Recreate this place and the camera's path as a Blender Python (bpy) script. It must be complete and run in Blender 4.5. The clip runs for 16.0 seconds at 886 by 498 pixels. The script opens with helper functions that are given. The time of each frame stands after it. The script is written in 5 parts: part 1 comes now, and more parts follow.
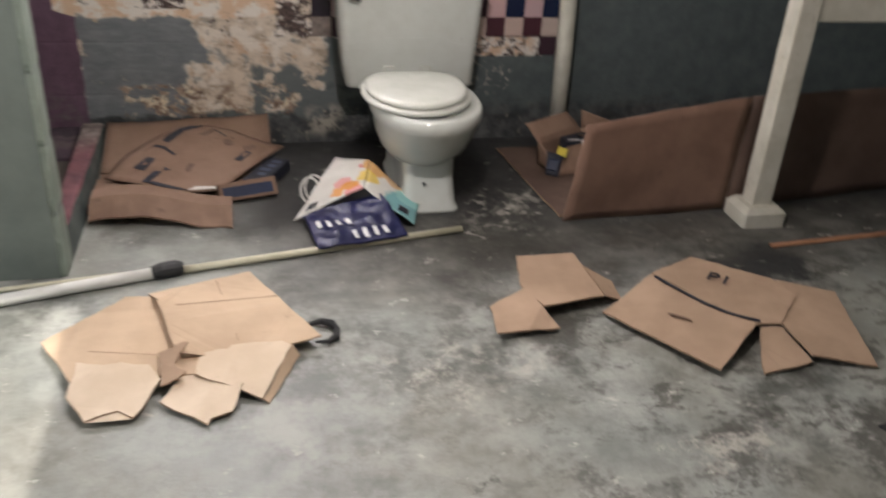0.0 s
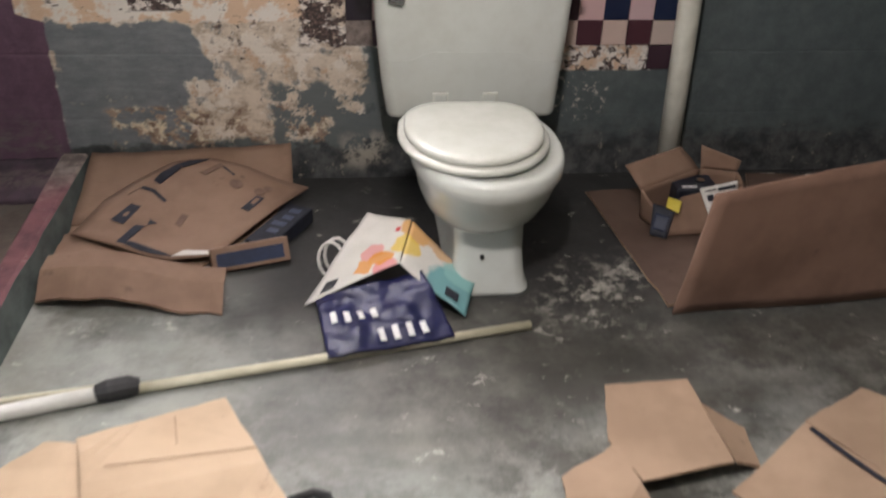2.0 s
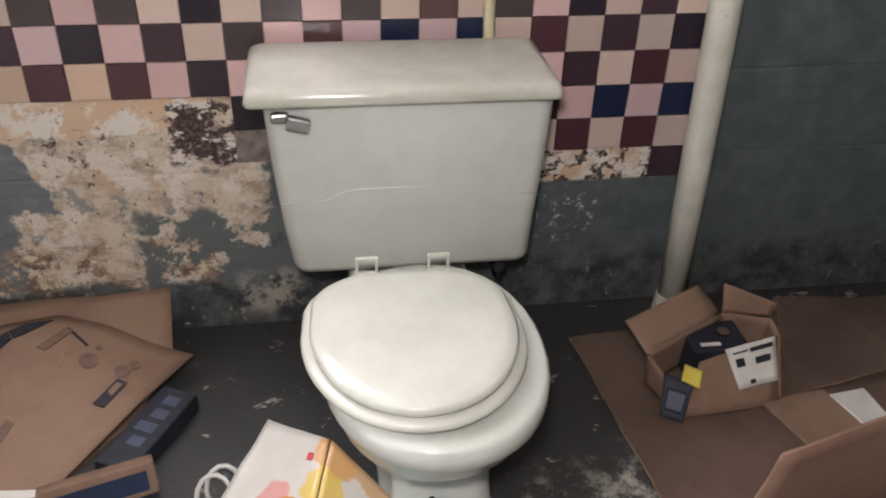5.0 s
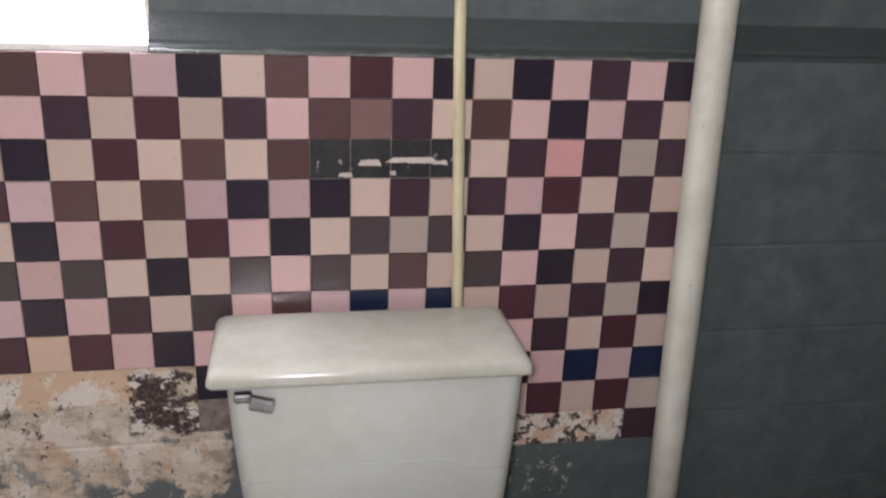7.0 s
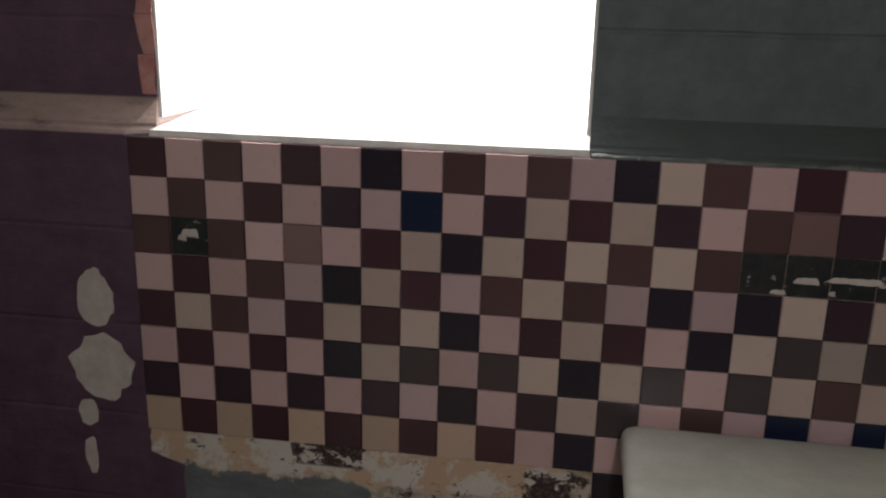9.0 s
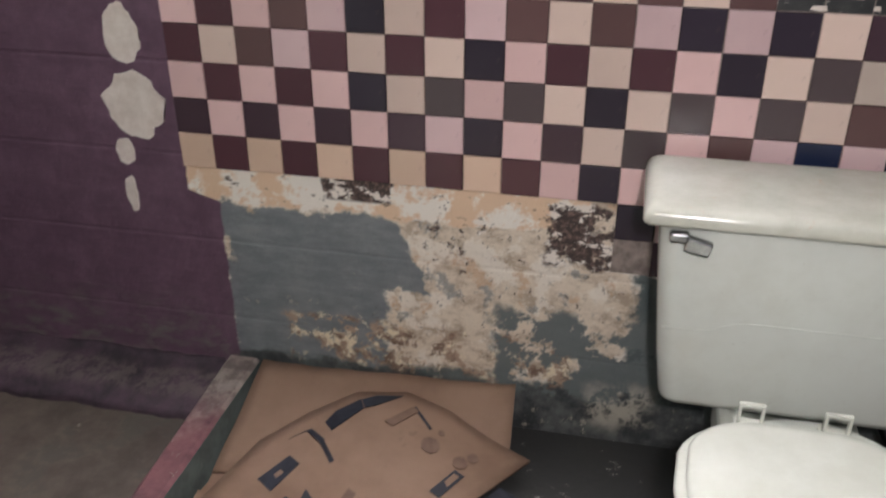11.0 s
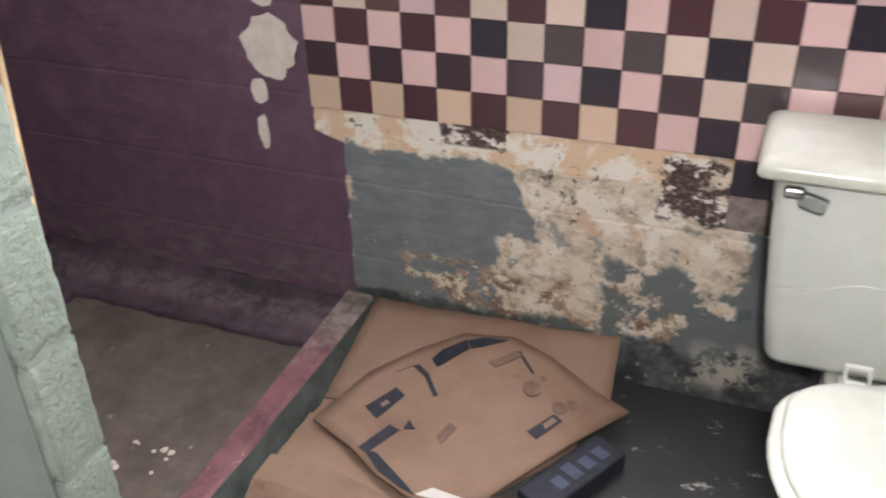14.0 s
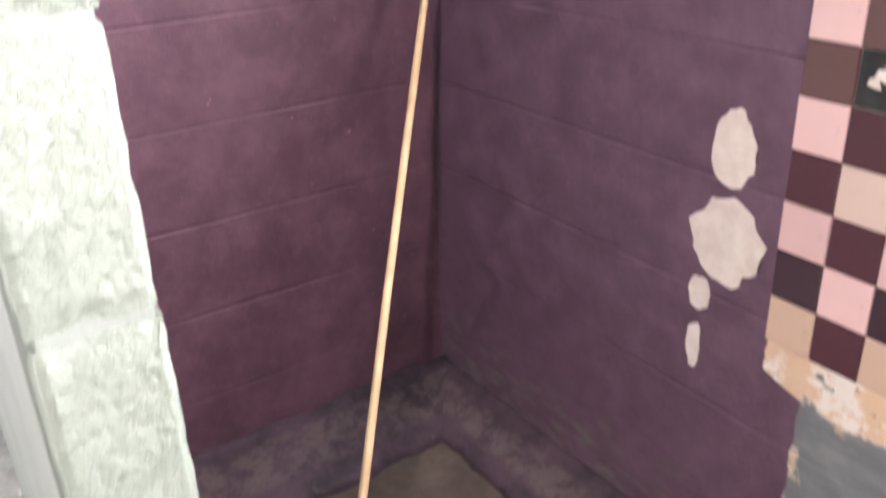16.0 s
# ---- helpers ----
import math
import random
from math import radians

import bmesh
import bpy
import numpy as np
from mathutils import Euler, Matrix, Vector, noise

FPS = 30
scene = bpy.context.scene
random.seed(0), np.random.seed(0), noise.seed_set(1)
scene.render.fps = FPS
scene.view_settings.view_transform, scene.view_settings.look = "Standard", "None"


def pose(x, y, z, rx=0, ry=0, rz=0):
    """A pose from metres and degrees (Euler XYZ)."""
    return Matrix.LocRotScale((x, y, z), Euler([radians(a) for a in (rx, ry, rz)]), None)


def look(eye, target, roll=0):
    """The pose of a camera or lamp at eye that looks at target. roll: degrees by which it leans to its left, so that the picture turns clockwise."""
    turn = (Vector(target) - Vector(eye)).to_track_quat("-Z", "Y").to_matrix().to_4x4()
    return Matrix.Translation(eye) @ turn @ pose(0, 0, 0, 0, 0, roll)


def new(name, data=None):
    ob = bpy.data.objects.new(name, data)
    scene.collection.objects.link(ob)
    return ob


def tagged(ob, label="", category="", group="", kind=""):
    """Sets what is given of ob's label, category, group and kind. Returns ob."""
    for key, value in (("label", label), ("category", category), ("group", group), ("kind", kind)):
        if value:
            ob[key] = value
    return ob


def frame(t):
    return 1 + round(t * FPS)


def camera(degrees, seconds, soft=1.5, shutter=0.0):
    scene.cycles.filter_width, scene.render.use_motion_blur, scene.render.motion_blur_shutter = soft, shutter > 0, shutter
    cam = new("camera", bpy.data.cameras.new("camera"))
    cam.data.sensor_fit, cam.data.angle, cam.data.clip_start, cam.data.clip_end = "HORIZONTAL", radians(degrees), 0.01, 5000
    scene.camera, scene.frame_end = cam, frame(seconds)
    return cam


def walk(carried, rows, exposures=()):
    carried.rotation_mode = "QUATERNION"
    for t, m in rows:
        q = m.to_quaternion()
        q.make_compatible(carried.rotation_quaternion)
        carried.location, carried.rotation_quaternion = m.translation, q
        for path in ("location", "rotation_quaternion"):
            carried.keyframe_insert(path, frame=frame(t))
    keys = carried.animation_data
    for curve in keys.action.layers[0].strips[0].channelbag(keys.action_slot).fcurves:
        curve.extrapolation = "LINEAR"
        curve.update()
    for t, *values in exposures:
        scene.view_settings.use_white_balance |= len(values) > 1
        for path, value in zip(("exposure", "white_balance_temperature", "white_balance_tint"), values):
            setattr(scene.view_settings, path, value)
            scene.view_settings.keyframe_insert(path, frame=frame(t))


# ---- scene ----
cam = camera(54.0, 16.0, soft=2.0, shutter=0.5)
PATH = [
    (0, (0.697, -3.337, 1.341), (1.099, -1.628, 0.383), 3.5),
    (0.5, (0.807, -3.212, 1.279), (1.288, -1.584, 0.223), 1.6),
    (1, (0.897, -3.061, 1.254), (1.191, -1.441, 0.12), -1.0),
    (1.5, (0.907, -2.803, 1.242), (1.104, -1.158, 0.123), 0.5),
    (2, (0.94, -2.508, 1.262), (1.129, -0.811, 0.22), 1.8),
    (2.5, (1.048, -2.203, 1.269), (1.221, -0.51, 0.22), 2.4),
    (3, (1.046, -1.954, 1.27), (1.233, -0.299, 0.162), 2.4),
    (5.3, (1.094, -1.676, 1.314), (1.386, -0.034, 0.21), 2.1),
    (5.5, (1.106, -1.675, 1.32), (1.411, -0.008, 0.257), 2.0),
    (6, (1.121, -1.654, 1.379), (1.473, 0.08, 0.446), 2.4),
    (6.5, (1.107, -1.623, 1.386), (1.472, 0.187, 0.619), 2.6),
    (7, (1.101, -1.601, 1.409), (1.451, 0.247, 0.727), 2.4),
    (7.5, (1.076, -1.589, 1.416), (1.359, 0.295, 0.806), 2.4),
    (8, (0.997, -1.575, 1.428), (1.029, 0.344, 0.868), 1.0),
    (8.5, (0.889, -1.558, 1.442), (0.677, 0.366, 0.937), 0.3),
    (9, (0.853, -1.535, 1.446), (0.554, 0.367, 0.907), 1.3),
    (9.5, (0.836, -1.522, 1.407), (0.52, 0.354, 0.79), 1.9),
    (10, (0.827, -1.517, 1.339), (0.539, 0.318, 0.599), 2.1),
    (10.2, (0.848, -1.522, 1.303), (0.554, 0.294, 0.517), 1.7),
    (12.3, (0.953, -1.645, 1.295), (0.421, -0.027, 0.248), -1.3),
    (12.5, (0.967, -1.646, 1.283), (0.427, -0.017, 0.255), -1.2),
    (13, (0.992, -1.616, 1.286), (0.443, 0.007, 0.254), -2.0),
    (13.5, (0.983, -1.63, 1.285), (0.413, 0.001, 0.279), -1.9),
    (14, (0.961, -1.616, 1.286), (0.313, -0.015, 0.278), -1.5),
    (14.5, (0.857, -1.439, 1.21), (0.1, 0.076, 0.145), -1.6),
    (14.8, (0.763, -1.342, 1.152), (-0.029, 0.144, 0.072), -2.4),
    (15, (0.741, -1.29, 1.146), (-0.109, 0.116, 0.006), -2.1),
    (15.1, (0.744, -1.249, 1.153), (-0.186, 0.083, -0.013), -2.5),
    (15.2, (0.735, -1.219, 1.157), (-0.265, 0.059, -0.012), -2.5),
    (15.4, (0.716, -1.172, 1.168), (-0.414, 0.023, 0.031), -2.1),
    (15.6, (0.705, -1.115, 1.209), (-0.601, -0.032, 0.15), -2.6),
    (15.8, (0.706, -1.062, 1.264), (-0.757, -0.076, 0.323), -2.7),
    (16, (0.685, -1.036, 1.3), (-0.826, -0.05, 0.438), -2.2),
]

EXPOSURES = [(0, 0.12, 6550, 13), (2.0, 0.24, 6500, 13), (2.6, 0.34, 6500, 13), (3.2, 0.38, 6500, 13), (5.4, 0.32, 6400, 14), (6.0, 0.75, 6250, 16), (6.5, 0.75, 6200, 16), (7.0, 0.35, 6200, 15), (7.5, 0.1, 6200, 13),
             (8.0, -0.05, 6300, 12), (8.5, -0.95, 6500, 10), (9.0, -1.4, 6500, 10), (9.5, -1.4, 6500, 10), (10.2, 0.0, 6400, 10), (12.3, 0.54, 6150, 14), (14.0, 0.78, 6250, 11),
             (14.6, 0.98, 6100, 4), (15.2, 1.28, 6000, 5), (15.5, 1.35, 6000, 9), (15.7, 1.2, 6150, 15), (16.0, 1.46, 6500, 21)]
walk(cam, [(t, look(e, g, r)) for t, e, g, r in PATH], EXPOSURES)

# ---- world, sun, large lights ----
world = bpy.data.worlds.new("world")
scene.world = world
world.use_nodes = True
wn = world.node_tree
sky = wn.nodes.new("ShaderNodeTexSky")
sky.sky_type, sky.sun_disc = "NISHITA", False
sky.sun_elevation, sky.sun_rotation = radians(48), radians(-90)
wn.links.new(sky.outputs[0], wn.nodes["Background"].inputs[0])
wn.nodes["Background"].inputs[1].default_value = 0.12


def lamp(name, kind, energy, color, m, **settings):
    data = bpy.data.lights.new(name, kind)
    data.energy, data.color = energy, color
    for key, value in settings.items():
        if key == "size":
            data.size = value
        elif key == "size_y":
            data.shape, data.size_y = "RECTANGLE", value
        elif key == "radius":
            data.shadow_soft_size = value
        elif key == "angle":
            data.angle = value
    ob = new(name, data)
    ob.matrix_world = m
    return ob


lamp("sun", "SUN", 4.0, (1.0, 0.95, 0.86), look((-3, -1.9, 3.35), (-0.6, -1.85, 0.68)), angle=radians(0.5))
lamp("window_light", "AREA", 40, (1.0, 0.96, 0.98), look((0.46, 0.2, 1.6), (0.5, -2.4, 0.0)), size=0.72, size_y=0.75)
# The point lamp is an added, fixed stand-in for a torch carried with the camera.
lamp("torch_stand_in_light", "POINT", 50, (1.0, 0.925, 0.9), pose(1.04, -1.66, 1.47), radius=0.05)
lamp("doorway_light", "AREA", 20, (1.0, 0.96, 0.93), look((-1.55, -1.95, 1.1), (0.6, -1.9, 0.7)), size=1.2, size_y=1.7)


# ---- materials ----
class Graph:
    def __init__(self, name, rough=0.7, metal=0.0):
        self.m = bpy.data.materials.new(name)
        self.m.use_nodes = True
        self.t = self.m.node_tree
        self.b = self.t.nodes["Principled BSDF"]
        self.b.inputs["Roughness"].default_value = rough
        self.b.inputs["Metallic"].default_value = metal
        self.co = self.t.nodes.new("ShaderNodeTexCoord").outputs["Object"]

    def put(self, socket, v):
        if isinstance(v, bpy.types.NodeSocket):
            self.t.links.new(v, socket)
        elif isinstance(v, (tuple, list)) and len(v) == 3 and socket.type == "RGBA":
            socket.default_value = (*v, 1)
        else:
            socket.default_value = v

    def noise(self, scale, detail=4.0, rough=0.6, co=None, stretch=None):
        co = co or self.co
        if stretch:
            mp = self.t.nodes.new("ShaderNodeMapping")
            mp.inputs["Scale"].default_value = stretch
            self.put(mp.inputs[0], co)
            co = mp.outputs[0]
        n = self.t.nodes.new("ShaderNodeTexNoise")
        n.inputs["Scale"].default_value, n.inputs["Detail"].default_value, n.inputs["Roughness"].default_value = scale, detail, rough
        self.put(n.inputs["Vector"], co)
        return n.outputs["Fac"]

    def math(self, op, a, b=0.0):
        n = self.t.nodes.new("ShaderNodeMath")
        n.operation = op
        self.put(n.inputs[0], a)
        self.put(n.inputs[1], b)
        return n.outputs[0]

    def ramp(self, v, lo, hi):
        n = self.t.nodes.new("ShaderNodeMapRange")
        n.interpolation_type = "SMOOTHSTEP"
        self.put(n.inputs[0], v)
        n.inputs[1].default_value, n.inputs[2].default_value = min(lo, hi), max(lo, hi)
        n.inputs[3].default_value, n.inputs[4].default_value = (0, 1) if hi > lo else (1, 0)
        return n.outputs[0]

    def mix(self, f, a, b):
        n = self.t.nodes.new("ShaderNodeMix")
        n.data_type = "RGBA"
        self.put(n.inputs[0], f)
        self.put(n.inputs[6], a)
        self.put(n.inputs[7], b)
        return n.outputs[2]

    def axes(self, co=None):
        n = self.t.nodes.new("ShaderNodeSeparateXYZ")
        self.put(n.inputs[0], co or self.co)
        return n.outputs

    def vector(self, x, y, z):
        n = self.t.nodes.new("ShaderNodeCombineXYZ")
        for s, v in zip(n.inputs, (x, y, z)):
            self.put(s, v)
        return n.outputs[0]

    def box(self, u, v, u0, u1, v0, v1, soft):
        r = self.math("MULTIPLY", self.ramp(u, u0 - soft, u0 + soft), self.ramp(u, u1 + soft, u1 - soft))
        s = self.math("MULTIPLY", self.ramp(v, v0 - soft, v0 + soft), self.ramp(v, v1 + soft, v1 - soft))
        return self.math("MULTIPLY", r, s)

    def chance(self):
        return self.t.nodes.new("ShaderNodeObjectInfo").outputs["Random"]

    def bump(self, h, strength, distance=0.01):
        n = self.t.nodes.new("ShaderNodeBump")
        n.inputs["Strength"].default_value, n.inputs["Distance"].default_value = strength, distance
        self.put(n.inputs["Height"], h)
        self.put(self.b.inputs["Normal"], n.outputs[0])

    def done(self, color, rough=None):
        self.put(self.b.inputs["Base Color"], color)
        if rough is not None:
            self.put(self.b.inputs["Roughness"], rough)
        return self.m


def block_joints(g, u, v, width=0.405):
    """Height of painted concrete blocks 0.4 by 0.2 m: low in the joints."""
    n = g.t.nodes.new("ShaderNodeTexBrick")
    n.inputs["Scale"].default_value, n.inputs["Mortar Size"].default_value, n.inputs["Mortar Smooth"].default_value = 1.0, 0.006, 0.8
    n.inputs["Brick Width"].default_value, n.inputs["Row Height"].default_value = width, 0.2
    g.put(n.inputs["Vector"], g.vector(u, v, 0.0))
    return g.math("SUBTRACT", 1.0, n.outputs["Fac"])


GREEN, PURPLE = (0.095, 0.118, 0.118), (0.085, 0.028, 0.045)


def peeling_wall():
    """The back wall: purple paint beside the shower, green-grey elsewhere, bare plaster under the tiles."""
    g = Graph("peeling painted plaster", 0.6)
    x, y, z = g.axes()
    warp = g.math("MULTIPLY", g.math("SUBTRACT", g.noise(9, 5, 0.7), 0.5), 0.11)
    warp2 = g.math("MULTIPLY", g.math("SUBTRACT", g.noise(23, 4, 0.7), 0.5), 0.09)
    u, v = g.math("ADD", x, warp2), g.math("ADD", z, warp)
    fine, grain, mid = g.noise(70, 5, 0.7), g.noise(240, 3), g.noise(14, 5, 0.7)
    flow = g.noise(11, 6, 0.72, stretch=(1, 1, 2.6))
    green = g.mix(g.ramp(mid, 0.3, 0.75), (0.075, 0.095, 0.098), (0.125, 0.15, 0.148))
    green = g.mix(g.ramp(flow, 0.66, 0.74), green, (0.26, 0.27, 0.25))
    purple = g.mix(g.ramp(mid, 0.3, 0.8), (0.098, 0.053, 0.083), (0.175, 0.1, 0.148))
    purple = g.mix(g.math("MULTIPLY", g.ramp(z, 0.3, 0.12), g.ramp(flow, 0.45, 0.65)), purple, (0.16, 0.14, 0.135))
    # bare plaster with rust and mould
    speck, flake, blot = g.noise(95, 4, 0.7), g.noise(36, 6, 0.78), g.noise(8, 5, 0.7)
    blots = g.noise(13, 8, 0.74, stretch=(1, 1, 1.5))
    plaster = g.mix(g.ramp(blots, 0.38, 0.56), (0.4, 0.315, 0.235), (0.68, 0.585, 0.475))
    plaster = g.mix(g.math("MULTIPLY", g.ramp(g.noise(8.5, 9, 0.7), 0.52, 0.57), 0.8), plaster, (0.77, 0.71, 0.63))
    plaster = g.mix(g.math("MULTIPLY", g.ramp(g.noise(10, 8, 0.75), 0.56, 0.6), 0.85), plaster, (0.27, 0.27, 0.26))
    plaster = g.mix(g.math("MULTIPLY", g.ramp(g.noise(9, 7, 0.7), 0.57, 0.63), 0.7), plaster, (0.55, 0.36, 0.22))
    plaster = g.mix(g.ramp(g.noise(40, 6, 0.78), 0.6, 0.625), plaster, (0.085, 0.058, 0.046))
    plaster = g.mix(g.math("MULTIPLY", g.ramp(speck, 0.56, 0.7), 0.45), plaster, (0.27, 0.2, 0.14))
    rust = g.mix(g.ramp(g.noise(12, 6, 0.72), 0.42, 0.56), (0.16, 0.1, 0.072), (0.38, 0.27, 0.2))
    rust = g.mix(g.ramp(g.noise(19, 8, 0.78), 0.5, 0.55), rust, (0.72, 0.63, 0.47))
    rust = g.mix(g.ramp(g.noise(27, 7, 0.78), 0.59, 0.62), rust, (0.12, 0.115, 0.11))
    mould = g.mix(g.ramp(mid, 0.35, 0.7), (0.03, 0.033, 0.035), (0.13, 0.135, 0.132))
    mould = g.mix(g.ramp(g.noise(15, 6, 0.78), 0.58, 0.66), mould, (0.36, 0.32, 0.26))
    low = g.mix(g.ramp(g.math("ADD", z, g.math("MULTIPLY", flow, 0.28)), 0.22, 0.34), mould, green)
    lower = g.mix(g.box(u, v, 0.05, 0.97, 0.14, 0.6, 0.012), low, plaster)
    paint = g.mix(g.ramp(flow, 0.35, 0.7), (0.15, 0.168, 0.182), (0.22, 0.236, 0.246))
    lower = g.mix(g.box(g.math("ADD", u, g.math("MULTIPLY", g.math("SUBTRACT", z, 0.35), 0.45)), v, 0.1, 0.53, 0.33, 0.495, 0.004), lower, paint)
    lower = g.mix(g.math("MULTIPLY", g.box(u, v, 0.06, 0.44, 0.12, 0.36, 0.008), g.ramp(g.noise(10, 8, 0.76), 0.63, 0.605)), lower, paint)
    lower = g.mix(g.math("MULTIPLY", g.box(u, v, 0.2, 0.86, 0.12, 0.24, 0.01), g.ramp(g.noise(10, 7, 0.74), 0.49, 0.52)), lower, rust)
    lower = g.mix(g.math("MULTIPLY", g.box(u, v, 0.68, 1.2, 0.1, 0.32, 0.012), g.ramp(g.noise(7, 5, 0.7), 0.44, 0.48)), lower, g.mix(flow, (0.1, 0.115, 0.115), (0.17, 0.19, 0.19)))
    crumbs = g.math("MULTIPLY", g.box(u, v, 0.24, 0.62, 0.14, 0.34, 0.03), g.ramp(g.noise(15, 8, 0.76), 0.62, 0.645))
    lower = g.mix(crumbs, lower, g.mix(g.ramp(speck, 0.4, 0.6), (0.6, 0.5, 0.36), (0.78, 0.71, 0.57)))
    blotch = g.math("MULTIPLY", g.box(u, v, 0.9, 1.02, 0.05, 0.15, 0.03), g.ramp(g.noise(14, 8, 0.76), 0.44, 0.52))
    lower = g.mix(g.math("MULTIPLY", blotch, 0.75), lower, (0.5, 0.45, 0.37))
    skim = g.mix(g.ramp(g.noise(6, 8, 0.72), 0.47, 0.52), (0.78, 0.73, 0.66), (0.68, 0.49, 0.34))
    crumbs = g.math("MULTIPLY", g.box(u, v, 0.24, 0.62, 0.14, 0.34, 0.03), g.ramp(g.noise(15, 8, 0.76), 0.62, 0.645))
    lower = g.mix(crumbs, lower, g.mix(g.ramp(speck, 0.4, 0.6), (0.6, 0.5, 0.36), (0.78, 0.71, 0.57)))
    skim = g.mix(g.math("MULTIPLY", g.ramp(g.noise(24, 6, 0.74, stretch=(1, 1, 1.6)), 0.6, 0.615), 0.9), skim, (0.1, 0.068, 0.056))
    lower = g.mix(g.box(u, v, -0.03, 0.86, 0.5, 0.62, 0.005), lower, skim)
    bare = g.mix(g.ramp(speck, 0.48, 0.6), (0.045, 0.03, 0.028), (0.17, 0.115, 0.095))
    bare = g.mix(g.ramp(g.noise(13, 7, 0.7, stretch=(1, 1, 1.7)), 0.535, 0.55), bare, (0.74, 0.68, 0.62))
    lower = g.mix(g.box(u, z, 0.31, 0.46, 0.535, 0.6, 0.004), lower, bare)
    lower = g.mix(g.math("MULTIPLY", g.box(u, v, 0.78, 1.04, 0.43, 0.575, 0.006), g.ramp(g.noise(16, 5, 0.75), 0.58, 0.55)), lower, bare)
    lower = g.mix(g.math("MULTIPLY", g.box(u, v, 0.5, 0.68, 0.44, 0.53, 0.006), g.ramp(g.noise(30, 5, 0.75), 0.55, 0.58)), lower, bare)
    right = g.mix(g.ramp(g.noise(22, 5, 0.72), 0.46, 0.49), bare, skim)
    lower = g.mix(g.box(u, z, 1.5, 1.85, 0.352, 0.435, 0.004), lower, right)
    lower = g.mix(g.math("MULTIPLY", g.box(u, v, 1.45, 1.72, 0.2, 0.34, 0.01), g.ramp(flake, 0.55, 0.6)), lower, (0.5, 0.46, 0.4))
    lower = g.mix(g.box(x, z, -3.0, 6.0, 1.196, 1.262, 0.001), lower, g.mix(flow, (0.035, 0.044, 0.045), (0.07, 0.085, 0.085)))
    tiled = g.box(x, z, -0.001, 1.906, 0.584, 1.196, 0.0005)
    lower = g.mix(tiled, lower, (0.02, 0.022, 0.024))
    edge = g.math("ADD", g.math("MULTIPLY", g.ramp(z, 0.53, 0.5), 0.07), g.math("MULTIPLY", warp2, 0.25))
    edge = g.math("ADD", edge, g.math("MULTIPLY", g.ramp(z, 1.24, 1.26), 0.16))
    left = g.ramp(g.math("SUBTRACT", x, edge), 0.002, -0.002)
    col = g.mix(left, lower, purple)
    # Ledge left of the window: the window's light on it is put in as beige.
    col = g.mix(g.math("MULTIPLY", g.box(x, z, -3.0, 0.1, 1.197, 1.264, 0.002), g.ramp(flow, 0.2, 0.5)), col, g.mix(mid, (0.26, 0.17, 0.16), (0.5, 0.38, 0.33)))
    h = g.math("ADD", g.math("MULTIPLY", block_joints(g, g.math("ADD", x, 9.0), g.math("SUBTRACT", g.math("ADD", z, g.math("MULTIPLY", warp, 0.08)), 0.01), 40.0), g.ramp(z, -0.6, 1.6)), g.math("ADD", g.math("MULTIPLY", flow, 1.2), g.math("ADD", g.math("MULTIPLY", flake, 0.7), g.math("MULTIPLY", grain, 0.2))))
    g.bump(h, 0.55, 0.006)
    return g.done(col, g.ramp(mid, -0.6, 1.4))


def painted_blocks(name, dark, light, across, rough=0.6, width=0.405):
    g = Graph(name, rough)
    x, y, z = g.axes()
    mid, grain = g.noise(10, 5, 0.7), g.noise(190, 4, 0.6)
    col = g.mix(g.ramp(mid, 0.3, 0.75), dark, light)
    col = g.mix(g.ramp(g.noise(24, 4, 0.7), 0.68, 0.74), col, tuple(min(1, c * 1.9 + 0.05) for c in light))
    u = x if across == "x" else y
    g.bump(g.math("ADD", g.math("MULTIPLY", block_joints(g, g.math("ADD", u, 9.0), g.math("SUBTRACT", z, 0.01), width), 0.8), g.math("ADD", mid, g.math("MULTIPLY", grain, 0.3))), 0.5, 0.005)
    return g.done(col)


def plain(name, dark, light, scale=12, rough=0.6, bump=0.2, fine=140, distance=0.003, spots=None, metal=0.0, vary=0.0):
    g = Graph(name, rough, metal)
    a = g.noise(scale, 5, 0.65)
    f = g.ramp(a, 0.3, 0.7)
    if vary:
        f = g.math("ADD", g.math("MULTIPLY", f, 1 - vary), g.math("MULTIPLY", g.chance(), vary))
    col = g.mix(f, dark, light)
    if spots:
        col = g.mix(g.ramp(g.noise(scale * 2.3, 5, 0.75), 0.62, 0.7), col, spots)
    if bump:
        g.bump(g.math("ADD", a, g.math("MULTIPLY", g.noise(fine, 3), 0.5)), bump, distance)
    return g.done(col)


